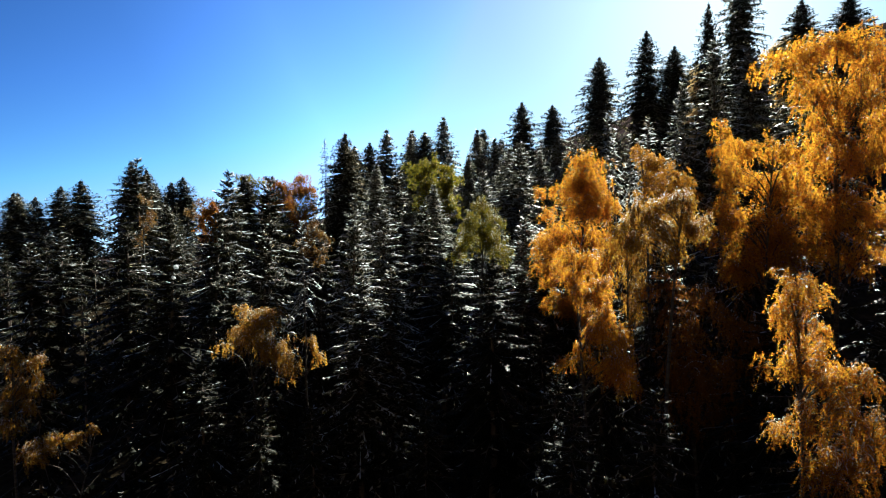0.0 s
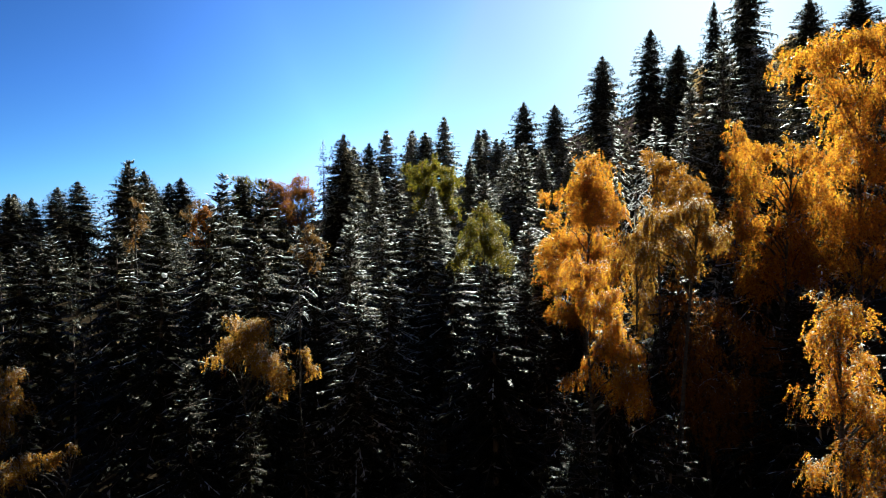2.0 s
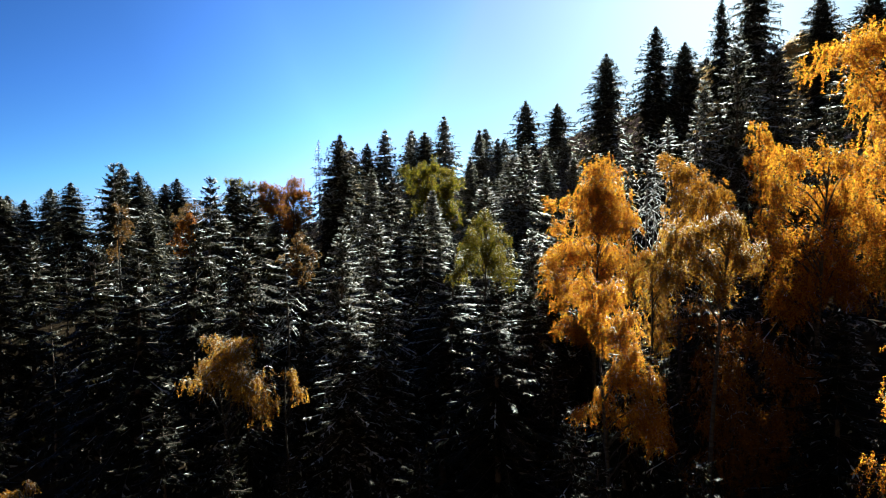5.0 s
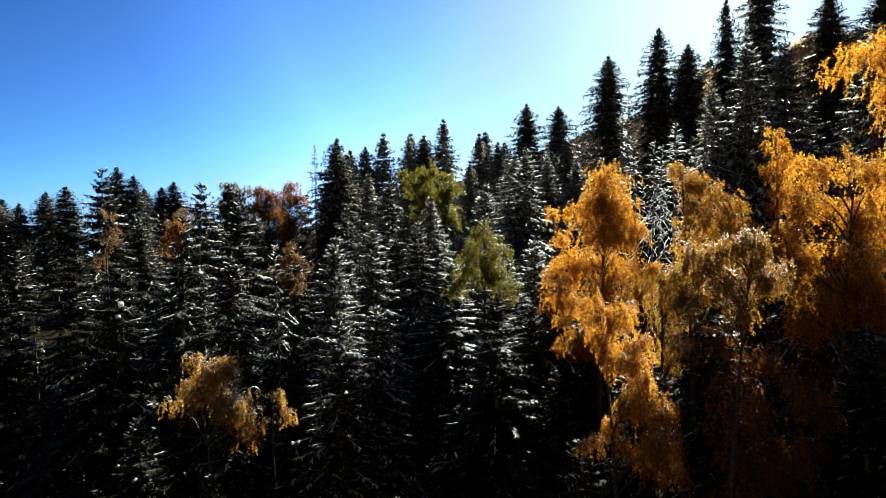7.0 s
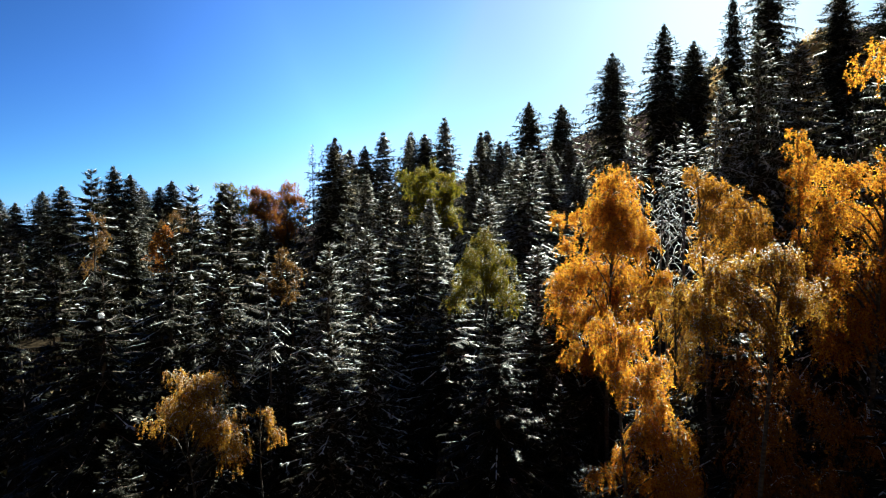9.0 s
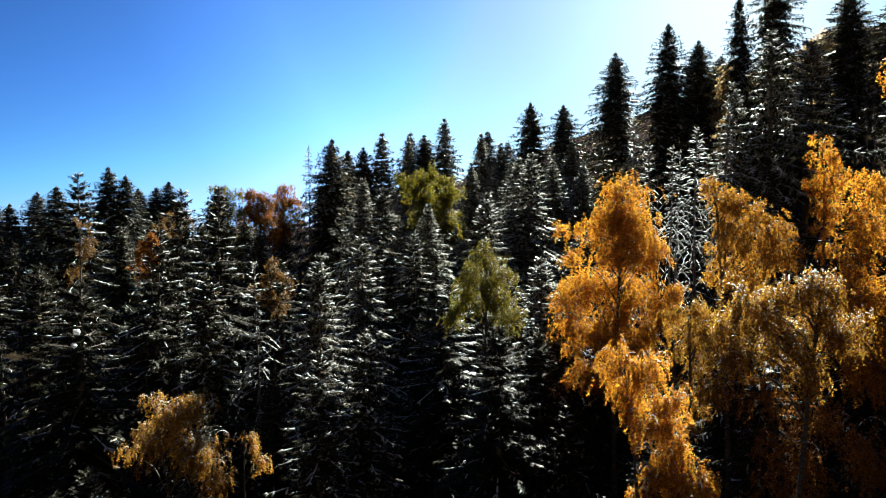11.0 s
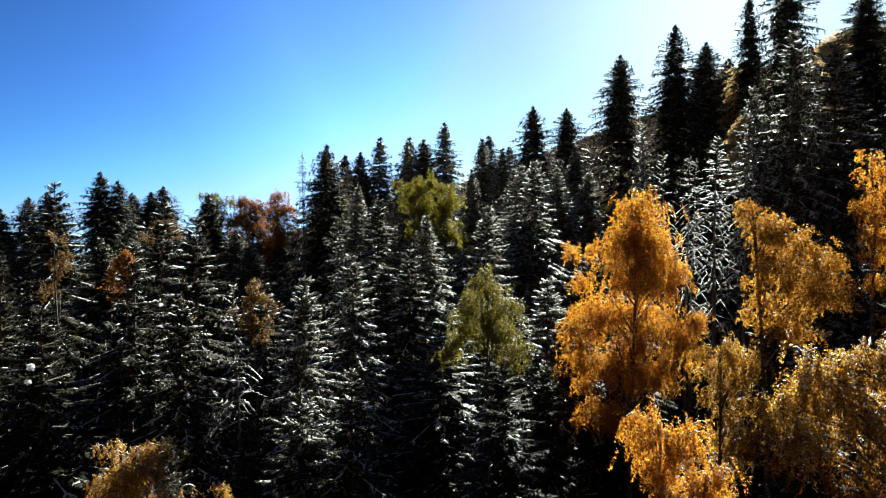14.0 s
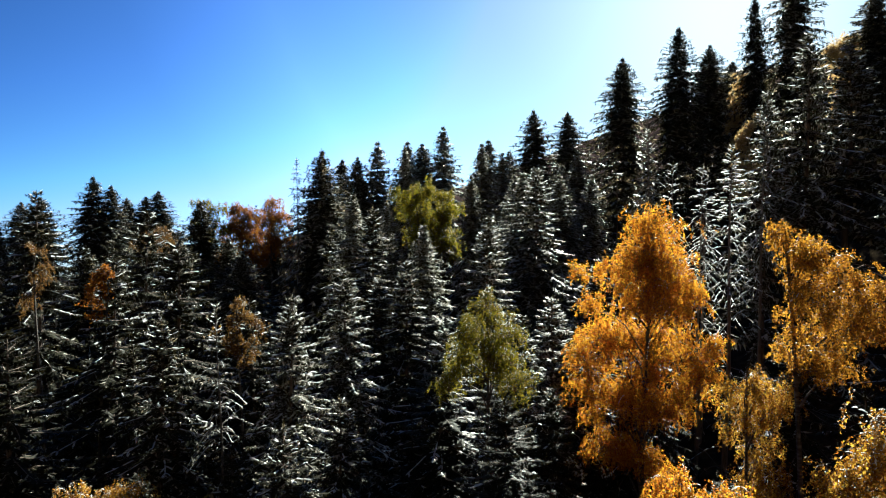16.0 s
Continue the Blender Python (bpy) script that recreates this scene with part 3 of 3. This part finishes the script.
spruce("far_dark", -25.6, 79.0, 21.4, 6.3, 0.8)
spruce("far_dark", -36.8, 84.0, 21.5, 6.3, 5.1)
spruce("far", -43.0, 112.0, 22.5, 7.3, 0.2)

# ---------------------------------------------------------------- the right flank
spruce("white", 23.0, 47.0, 33.5, 5.0, 0.6)
spruce("white", 20.5, 60.0, 36.6, 5.6, 3.0)
spruce("white", 25.3, 64.0, 36.9, 6.4, 1.5)
spruce("white", 17.4, 58.6, 32.6, 4.0, 2.4)
spruce("bare", 15.3, 54.0, 30.3, 3.6, 3.3)
spruce("spindly", 12.5, 51.0, 28.4, 3.0, 4.2)
spruce("bare", 11.4, 56.0, 27.9, 3.6, 5.1)
spruce("bare", 14.3, 75.0, 32.7, 3.8, 0.0)
spruce("bare", 13.4, 58.0, 27.6, 3.6, 1.0)
spruce("far_frosty", 8.4, 95.0, 31.3, 6.0, 1.0)
spruce("far_frosty", 10.9, 100.0, 33.5, 6.0, 4.0)
spruce("far_frosty", 10.7, 86.0, 29.4, 5.0, 2.0)
spruce("bare", 11.7, 53.4, 27.4, 3.2, 0.9)

# ---------------------------------------------------------------- the middle of the slope
spruce("far_frosty", -12.8, 74.0, 26.9, 6.1, 0.7)
spruce("far_frosty", -1.6, 105.0, 35.4, 6.5, 4.0)
spruce("far_frosty", 1.4, 110.0, 34.6, 6.0, 3.0)
spruce("far_frosty", 2.5, 90.0, 29.8, 5.5, 5.0)
spruce("far_frosty", 4.9, 92.0, 30.8, 6.0, 1.5)
spruce("far_frosty", -2.6, 92.0, 30.0, 5.0, 4.0)
spruce("far_frosty", -10.7, 80.0, 26.4, 4.6, 0.0)
spruce("far_frosty", -14.0, 118.0, 36.5, 6.0, 0.0)
spruce("white", -0.1, 66.0, 24.4, 4.6, 2.0)
spruce("white", 2.8, 48.0, 20.5, 4.6, 3.0)
spruce("narrow", -9.3, 64.0, 25.5, 5.0, 1.6)
spruce("white", -8.4, 51.0, 21.6, 4.8, 2.5)
spruce("far_frosty", 2.7, 75.0, 28.9, 6.1, 3.4)
spruce("white", 3.6, 69.0, 28.7, 5.6, 4.3)
spruce("far_frosty", 6.6, 80.0, 29.0, 5.9, 5.2)
spruce("white", -0.2, 56.0, 24.6, 4.6, 6.1)
spruce("broad", -5.7, 57.0, 21.6, 5.0, 0.1)
spruce("far_frosty", -5.4, 66.0, 24.1, 5.9, 1.0)
spruce("narrow", -16.4, 46.0, 19.7, 4.6, 2.8)
spruce("broad", -17.3, 50.0, 23.8, 6.0, 3.7)
spruce("shaggy", -12.6, 50.0, 20.0, 4.6, 4.6)
spruce("white", -9.3, 45.0, 20.8, 4.6, 5.5)
spruce("bare", -13.3, 46.5, 20.3, 3.2, 0.3)
spruce("narrow", -7.6, 38.0, 17.1, 4.2, 1.2)
spruce("narrow", -6.3, 41.0, 17.2, 4.2, 2.1)
spruce("narrow", -8.0, 60.0, 20.3, 4.8, 3.0)
spruce("dark", 0.7, 44.0, 19.9, 4.6, 3.9)
spruce("shaggy", -3.2, 46.5, 19.0, 6.0, 0.9)

# ---------------------------------------------------------------- the left of the slope
spruce("broad", -36.3, 64.0, 26.8, 6.8, 0.5)
spruce("shaggy", -25.8, 60.0, 25.1, 6.0, 1.4)
spruce("shaggy", -23.1, 52.0, 22.0, 6.0, 2.3)
spruce("far", -36.7, 70.0, 22.1, 7.1, 3.2)
spruce("dark", -28.1, 48.0, 19.9, 6.2, 4.1)
laden = spruce("dark", -22.3, 43.0, 19.3, 7.1, 5.0)
spruce("broad", -43.5, 62.0, 19.1, 6.0, 5.9)
spruce("broad", -45.3, 60.0, 18.1, 6.0, 0.6)
spruce("dark", -15.5, 34.0, 12.9, 4.1, 1.5)

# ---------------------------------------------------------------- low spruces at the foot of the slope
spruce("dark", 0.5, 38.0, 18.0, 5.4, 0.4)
# mostly hidden trees, added to keep sun off the lower crowns and slope
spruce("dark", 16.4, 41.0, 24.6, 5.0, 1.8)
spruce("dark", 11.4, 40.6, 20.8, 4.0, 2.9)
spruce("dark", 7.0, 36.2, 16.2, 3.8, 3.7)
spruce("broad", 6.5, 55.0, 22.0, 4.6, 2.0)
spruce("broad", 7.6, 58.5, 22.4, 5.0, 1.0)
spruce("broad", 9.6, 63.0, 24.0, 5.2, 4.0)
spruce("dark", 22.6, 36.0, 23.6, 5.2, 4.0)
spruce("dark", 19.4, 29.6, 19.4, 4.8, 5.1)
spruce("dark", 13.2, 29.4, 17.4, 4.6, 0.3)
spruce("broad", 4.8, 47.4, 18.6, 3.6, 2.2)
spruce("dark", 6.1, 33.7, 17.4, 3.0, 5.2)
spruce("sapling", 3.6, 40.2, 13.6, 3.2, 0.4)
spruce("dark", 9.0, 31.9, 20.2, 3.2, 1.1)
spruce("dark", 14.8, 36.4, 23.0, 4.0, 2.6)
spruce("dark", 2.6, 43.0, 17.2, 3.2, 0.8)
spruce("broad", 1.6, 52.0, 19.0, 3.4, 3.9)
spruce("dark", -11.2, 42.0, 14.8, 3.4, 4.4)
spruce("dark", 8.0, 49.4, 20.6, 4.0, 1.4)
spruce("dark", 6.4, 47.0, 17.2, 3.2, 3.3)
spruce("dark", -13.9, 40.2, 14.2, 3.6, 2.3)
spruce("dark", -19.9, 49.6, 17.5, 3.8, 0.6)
# saplings added to fill the dark foot and hide trunks
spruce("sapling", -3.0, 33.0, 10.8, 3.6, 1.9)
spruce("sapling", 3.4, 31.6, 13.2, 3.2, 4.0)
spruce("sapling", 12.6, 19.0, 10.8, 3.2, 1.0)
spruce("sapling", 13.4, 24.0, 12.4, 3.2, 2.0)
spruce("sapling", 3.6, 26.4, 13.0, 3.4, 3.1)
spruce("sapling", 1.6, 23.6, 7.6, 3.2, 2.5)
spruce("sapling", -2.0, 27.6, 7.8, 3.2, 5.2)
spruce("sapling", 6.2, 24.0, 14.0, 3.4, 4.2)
# raised to keep sun off the low birch in front
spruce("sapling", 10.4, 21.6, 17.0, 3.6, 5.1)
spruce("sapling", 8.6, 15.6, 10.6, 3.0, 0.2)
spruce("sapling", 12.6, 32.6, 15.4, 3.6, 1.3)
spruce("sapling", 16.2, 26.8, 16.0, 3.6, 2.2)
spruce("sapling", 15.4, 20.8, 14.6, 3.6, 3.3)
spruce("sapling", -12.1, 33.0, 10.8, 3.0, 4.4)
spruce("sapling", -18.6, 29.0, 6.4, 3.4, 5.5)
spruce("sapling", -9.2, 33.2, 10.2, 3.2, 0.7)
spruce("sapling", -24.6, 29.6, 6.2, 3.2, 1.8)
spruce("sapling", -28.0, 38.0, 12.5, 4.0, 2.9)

# ---------------------------------------------------------------- birches
birch("amber", 6.5, 44.0, 40, [(6.7, 43.6, 23.9, 1.49, 1.54), (6.1, 43.3, 22.3, 1.73, 1.49), (7.5, 43.9, 22.1, 1.36, 1.49), (3.6, 43.7, 22.1, 0.74, 0.55), (6.5, 43.1, 20.6, 1.98, 1.49), (8.5, 43.9, 20.9, 0.99, 1.04), (4.6, 44.7, 19.1, 1.61, 1.49), (7.1, 44.6, 18.7, 2.11, 1.86), (9.2, 44.3, 18.8, 0.99, 1.04), (4.0, 43.7, 17.1, 1.19, 1.24), (6.0, 44.1, 16.7, 1.98, 1.49), (7.5, 43.7, 16.2, 1.49, 1.36), (8.7, 43.6, 17.2, 1.11, 1.24), (4.6, 43.5, 14.6, 1.1, 1.2), (6.1, 43.6, 14.4, 1.49, 1.24), (7.1, 44.5, 13.2, 1.24, 0.99)])
birch("yellow", 9.3, 34.7, 41, [(8.1, 34.9, 23.9, 0.47, 0.54), (8.8, 35.0, 23.2, 1.01, 0.81), (9.8, 35.0, 22.7, 0.93, 0.87), (8.6, 34.4, 21.9, 0.87, 0.97), (9.8, 34.5, 21.5, 1.20, 1.07), (10.8, 34.8, 21.4, 0.81, 0.81), (8.5, 34.9, 20.4, 0.78, 0.93), (9.6, 35.0, 20.0, 0.97, 0.87)])
birch("gold", 13.5, 37.4, 42, [(13.3, 37.6, 25.5, 0.60, 0.87), (13.5, 37.1, 24.3, 0.76, 0.98), (13.4, 37.5, 22.9, 0.82, 1.09), (13.8, 37.5, 21.4, 0.87, 1.09)])
birch("gold", 13.2, 32.2, 43, [(12.2, 32.2, 23.6, 0.95, 0.95), (13.5, 31.9, 23.6, 0.95, 0.86), (14.7, 32.2, 23.4, 1.09, 0.95), (11.9, 31.8, 22.2, 0.90, 1.02), (13.3, 32.7, 22.1, 1.09, 1.09), (14.5, 32.6, 21.7, 1.18, 1.24), (11.6, 32.2, 20.7, 0.95, 0.86), (13.1, 32.0, 20.4, 1.24, 1.02), (14.8, 32.8, 19.7, 1.36, 1.24), (11.7, 32.3, 19.3, 1.36, 1.13), (13.4, 32.8, 18.6, 1.58, 1.24), (14.8, 32.7, 18.0, 1.36, 1.36), (12.3, 32.2, 17.3, 1.36, 1.13)])
birch("gold", 17.5, 33.0, 44, [(14.6, 32.9, 27.9, 1.64, 1.23), (16.2, 33.2, 28.7, 1.61, 1.32), (18.1, 32.9, 28.6, 1.75, 1.75), (16.0, 32.5, 26.2, 1.40, 1.61), (18.2, 32.7, 26.0, 1.75, 2.05), (19.7, 33.5, 27.4, 1.75, 2.34), (16.3, 32.3, 24.0, 1.64, 1.40), (18.4, 32.2, 23.0, 1.75, 1.90), (20.2, 33.2, 23.8, 1.75, 2.34), (17.4, 32.6, 20.8, 2.05, 1.75), (15.4, 33.1, 21.9, 1.61, 1.46), (19.5, 32.9, 20.2, 1.75, 1.75), (16.3, 32.7, 19.1, 1.75, 1.46), (18.8, 33.9, 18.0, 1.75, 1.75)])
birch("frosted", 7.3, 27.0, 45, [(6.4, 26.8, 20.7, 0.73, 0.68), (7.3, 26.9, 20.9, 0.78, 0.62), (8.1, 26.8, 21.0, 0.73, 0.62), (5.7, 27.1, 20.0, 0.60, 0.55), (6.8, 26.8, 19.9, 0.89, 0.78), (8.0, 26.9, 19.9, 0.94, 0.78), (6.1, 27.2, 19.2, 0.70, 0.66), (7.6, 26.8, 18.9, 0.80, 0.6), (8.8, 27.0, 20.0, 0.73, 0.65)])
birch("wispy", 8.6, 37.5, 46, [(8.0, 37.0, 19.0, 1.08, 0.97), (9.3, 37.2, 18.6, 0.97, 1.08), (8.5, 37.8, 17.2, 1.15, 1.28), (9.0, 37.6, 15.5, 1.02, 1.23), (8.3, 37.3, 14.5, 0.90, 1.15)])
birch("weeping", 5.3, 29.6, 47, [(3.7, 29.5, 18.8, 0.62, 0.40), (4.5, 29.3, 18.5, 0.75, 0.66), (3.9, 29.6, 17.7, 0.46, 0.7), (4.4, 29.2, 16.9, 0.85, 0.85), (5.4, 29.7, 17.3, 0.63, 0.71), (5.3, 29.7, 16.0, 0.80, 0.85), (5.0, 29.6, 15.0, 0.72, 0.67), (6.2, 29.8, 14.8, 0.85, 1.02), (3.9, 30.0, 13.6, 0.66, 0.50), (5.6, 29.3, 13.6, 0.92, 0.84), (6.6, 29.6, 12.8, 0.80, 0.9)])
birch("sparkling", 8.5, 17.0, 48, [(7.8, 16.8, 18.6, 0.72, 0.45), (8.4, 17.3, 18.3, 0.54, 0.60), (7.7, 17.2, 17.7, 0.69, 0.69), (8.4, 16.9, 17.3, 0.57, 0.69), (7.9, 17.3, 16.5, 0.78, 0.69), (8.8, 17.1, 16.4, 0.54, 0.60), (9.7, 17.2, 16.1, 0.69, 0.51), (8.7, 16.8, 15.3, 0.99, 0.69), (9.9, 16.7, 14.7, 0.90, 0.99), (7.8, 17.0, 14.7, 0.72, 0.57), (8.9, 16.6, 13.7, 1.20, 0.90)])
birch("dull", -13.3, 36.6, 49, [(-14.3, 36.5, 14.8, 0.58, 0.69), (-12.8, 37.1, 14.6, 1.01, 0.96), (-13.7, 36.4, 13.3, 1.33, 0.96), (-15.3, 36.2, 12.8, 0.74, 0.53), (-12.0, 36.1, 12.8, 1.11, 1.22), (-13.2, 36.2, 14.2, 1.06, 0.96), (-13.0, 37.0, 12.6, 1.38, 1.22), (-11.4, 36.2, 11.6, 0.8, 0.9)])
birch("shaded", 10.3, 31.0, 50, [(8.9, 31.7, 17.0, 1.51, 1.26), (10.9, 30.9, 15.9, 1.59, 1.32), (8.7, 30.5, 14.2, 1.59, 1.32), (10.7, 30.2, 13.2, 1.81, 1.43), (12.5, 30.4, 14.6, 1.37, 1.37), (9.1, 30.5, 11.4, 1.59, 1.32), (11.6, 31.3, 10.3, 1.81, 1.37)])
birch("dull", -10.5, 37.8, 51, [(-10.7, 37.6, 13.1, 0.55, 0.55), (-10.2, 37.5, 11.9, 0.55, 0.97)])
birch("dull", -25.4, 33.0, 52, [(-26.0, 33.0, 12.9, 0.88, 0.94), (-24.4, 32.8, 12.5, 0.82, 0.76), (-26.0, 33.5, 10.9, 1.05, 0.94), (-24.1, 32.8, 11.1, 0.64, 0.70), (-26.2, 33.0, 9.0, 1.02, 1.02)])
birch("dull", -21.4, 30.0, 53, [(-22.2, 30.2, 9.2, 0.74, 0.42), (-20.8, 30.0, 9.3, 0.53, 0.32), (-19.6, 30.2, 9.8, 0.32, 0.24), (-22.8, 30.0, 8.3, 0.93, 0.58)])
birch("olive", -0.5, 40.0, 54, [(-0.3, 39.8, 21.2, 0.82, 0.63), (-1.1, 39.9, 20.1, 0.77, 0.87), (0.5, 39.6, 20.2, 0.87, 0.97), (-0.4, 39.9, 19.2, 1.33, 1.01), (-1.7, 39.8, 18.1, 0.68, 1.11), (0.8, 40.4, 18.0, 1.01, 1.11)])
birch("farolive", -6.7, 84.0, 55, [(-10.0, 83.6, 27.2, 1.52, 1.40), (-6.6, 83.5, 27.7, 1.90, 1.65), (-4.5, 83.5, 25.9, 1.78, 2.03), (-8.5, 83.5, 25.5, 2.03, 1.78), (-6.3, 84.8, 24.9, 2.16, 1.90), (-5.3, 83.2, 22.7, 2.16, 2.03), (-4.0, 83.5, 20.5, 1.01, 1.40), (-8.2, 84.9, 22.7, 2.16, 1.78)])
birch("farolive", -34.5, 90.0, 56, [(-35.2, 90.1, 26.4, 1.38, 1.03), (-33.4, 90.8, 25.7, 1.65, 1.38), (-35.6, 89.9, 24.1, 1.51, 1.65), (-33.4, 90.7, 23.4, 1.79, 1.79), (-34.9, 90.3, 21.2, 1.93, 1.93)])
birch("rust", -31.3, 93.0, 57, [(-32.7, 93.5, 25.8, 1.86, 1.43), (-30.4, 93.5, 25.1, 2.00, 1.71), (-32.1, 93.0, 23.4, 2.14, 1.86), (-30.0, 92.1, 22.6, 2.14, 2.00), (-32.5, 92.3, 20.4, 2.43, 2.14), (-29.9, 93.9, 19.7, 2.43, 2.14)])
birch("rust", -28.7, 97.0, 58, [(-28.9, 97.7, 26.8, 1.65, 1.65), (-27.8, 97.8, 24.7, 1.95, 1.95), (-29.9, 96.7, 24.1, 1.95, 2.10), (-27.4, 97.2, 22.1, 1.50, 1.95), (-29.4, 97.7, 21.1, 2.25, 2.25)])
birch("rust", -23.4, 52.0, 59, [(-23.8, 52.1, 20.4, 0.70, 0.77), (-23.6, 52.2, 18.9, 0.77, 0.87), (-22.9, 52.0, 21.3, 0.49, 0.63)])
birch("fargold", 50.8, 113.0, 60, [(49.9, 113.4, 49.5, 2.42, 2.16), (52.2, 113.4, 50.3, 1.90, 1.90), (50.4, 112.4, 46.7, 2.59, 2.59), (52.4, 113.9, 44.2, 2.16, 2.59), (50.9, 114.0, 41.0, 2.16, 3.02), (48.8, 112.3, 47.5, 1.55, 2.16)])
birch("fargold", 36.0, 111.0, 61, [(35.8, 111.7, 44.8, 1.52, 2.37), (36.6, 111.8, 41.2, 1.69, 2.54), (35.1, 111.3, 38.4, 1.69, 2.54), (37.1, 110.4, 36.0, 1.35, 2.54), (35.6, 111.7, 34.4, 1.69, 2.11)])
birch("brown", -13.4, 48.4, 62, [(-13.3, 48.4, 20.0, 0.5, 0.6), (-12.5, 48.6, 18.8, 0.6, 0.7), (-14.1, 48.4, 18.1, 0.55, 0.8), (-12.9, 48.2, 17.1, 0.6, 0.7)])
birch("brown", -33.3, 60.0, 63, [(-33.2, 60.0, 22.3, 0.9, 1.0), (-32.7, 60.2, 20.3, 0.8, 1.1), (-34.0, 59.8, 18.4, 0.9, 1.0)])
birch("brown", -41.8, 92.0, 64, [(-41.9, 92.0, 23.4, 1.7, 1.2), (-39.6, 92.2, 22.3, 1.6, 1.3), (-44.0, 91.8, 21.5, 1.4, 1.3), (-41.5, 92.0, 20.8, 1.8, 1.5)])
birch("fargold", 27.8, 88.0, 65, [(27.1, 88.0, 33.1, 1.1, 1.9), (28.2, 88.2, 30.0, 1.3, 1.9), (26.7, 87.8, 27.6, 1.2, 1.7), (28.7, 88.0, 35.4, 0.9, 1.4)])

# ---------------------------------------------------------------- younger spruces that close the stand
def stand_of_young_spruces():
    rng = np.random.default_rng(5)
    taken = [(o.location.x, o.location.y) for o in scene.objects if o.parent is None and o.get("category") in ("spruce", "birch")]
    for row in range(11):
        y = 54 + row * 9.5
        count = int(y * 1.46 / 12)
        for i in range(count):
            x = -0.86 * y + (i + rng.uniform(0.1, 0.9)) * (1.46 * y / count)
            yy = y + rng.uniform(-2.5, 2.5)
            if min(math.hypot(x - a, yy - b) for a, b in taken) < 4.2:
                continue
            taken.append((x, yy))
            # mostly hidden fill, tall enough to keep sun off the slope
            spruce("young", x, yy, slope(x, yy) + rng.uniform(12.5, 17), rng.uniform(3.6, 4.8), rng.uniform(0, 6))


stand_of_young_spruces()


# ---------------------------------------------------------------- clumps of wet snow left on one spruce
def snow_clump(tree, x, y, z, size, seed):
    bm = bmesh.new()
    bmesh.ops.create_icosphere(bm, subdivisions=3, radius=1.0)
    back = tree.matrix_basis.inverted()
    verts = []
    for v in bm.verts:
        c = v.co * (1 + 0.8 * noise.noise(v.co * 1.9 + Vector((seed, 0, 0))))
        verts.append(tuple(back @ Vector((x + c.x * size, y + c.y * size, z + c.z * size * 0.75 - 0.25 * size * c.x))))
    tris = [[v.index for v in f.verts] for f in bm.faces]
    bm.free()
    part("snow_clump", verts, tris, SNOW, tree, "white clump of snow", True)


snow_clump(laden, -20.0, 39.8, 17.2, 0.16, 3)
snow_clump(laden, -20.2, 39.9, 16.5, 0.13, 8)
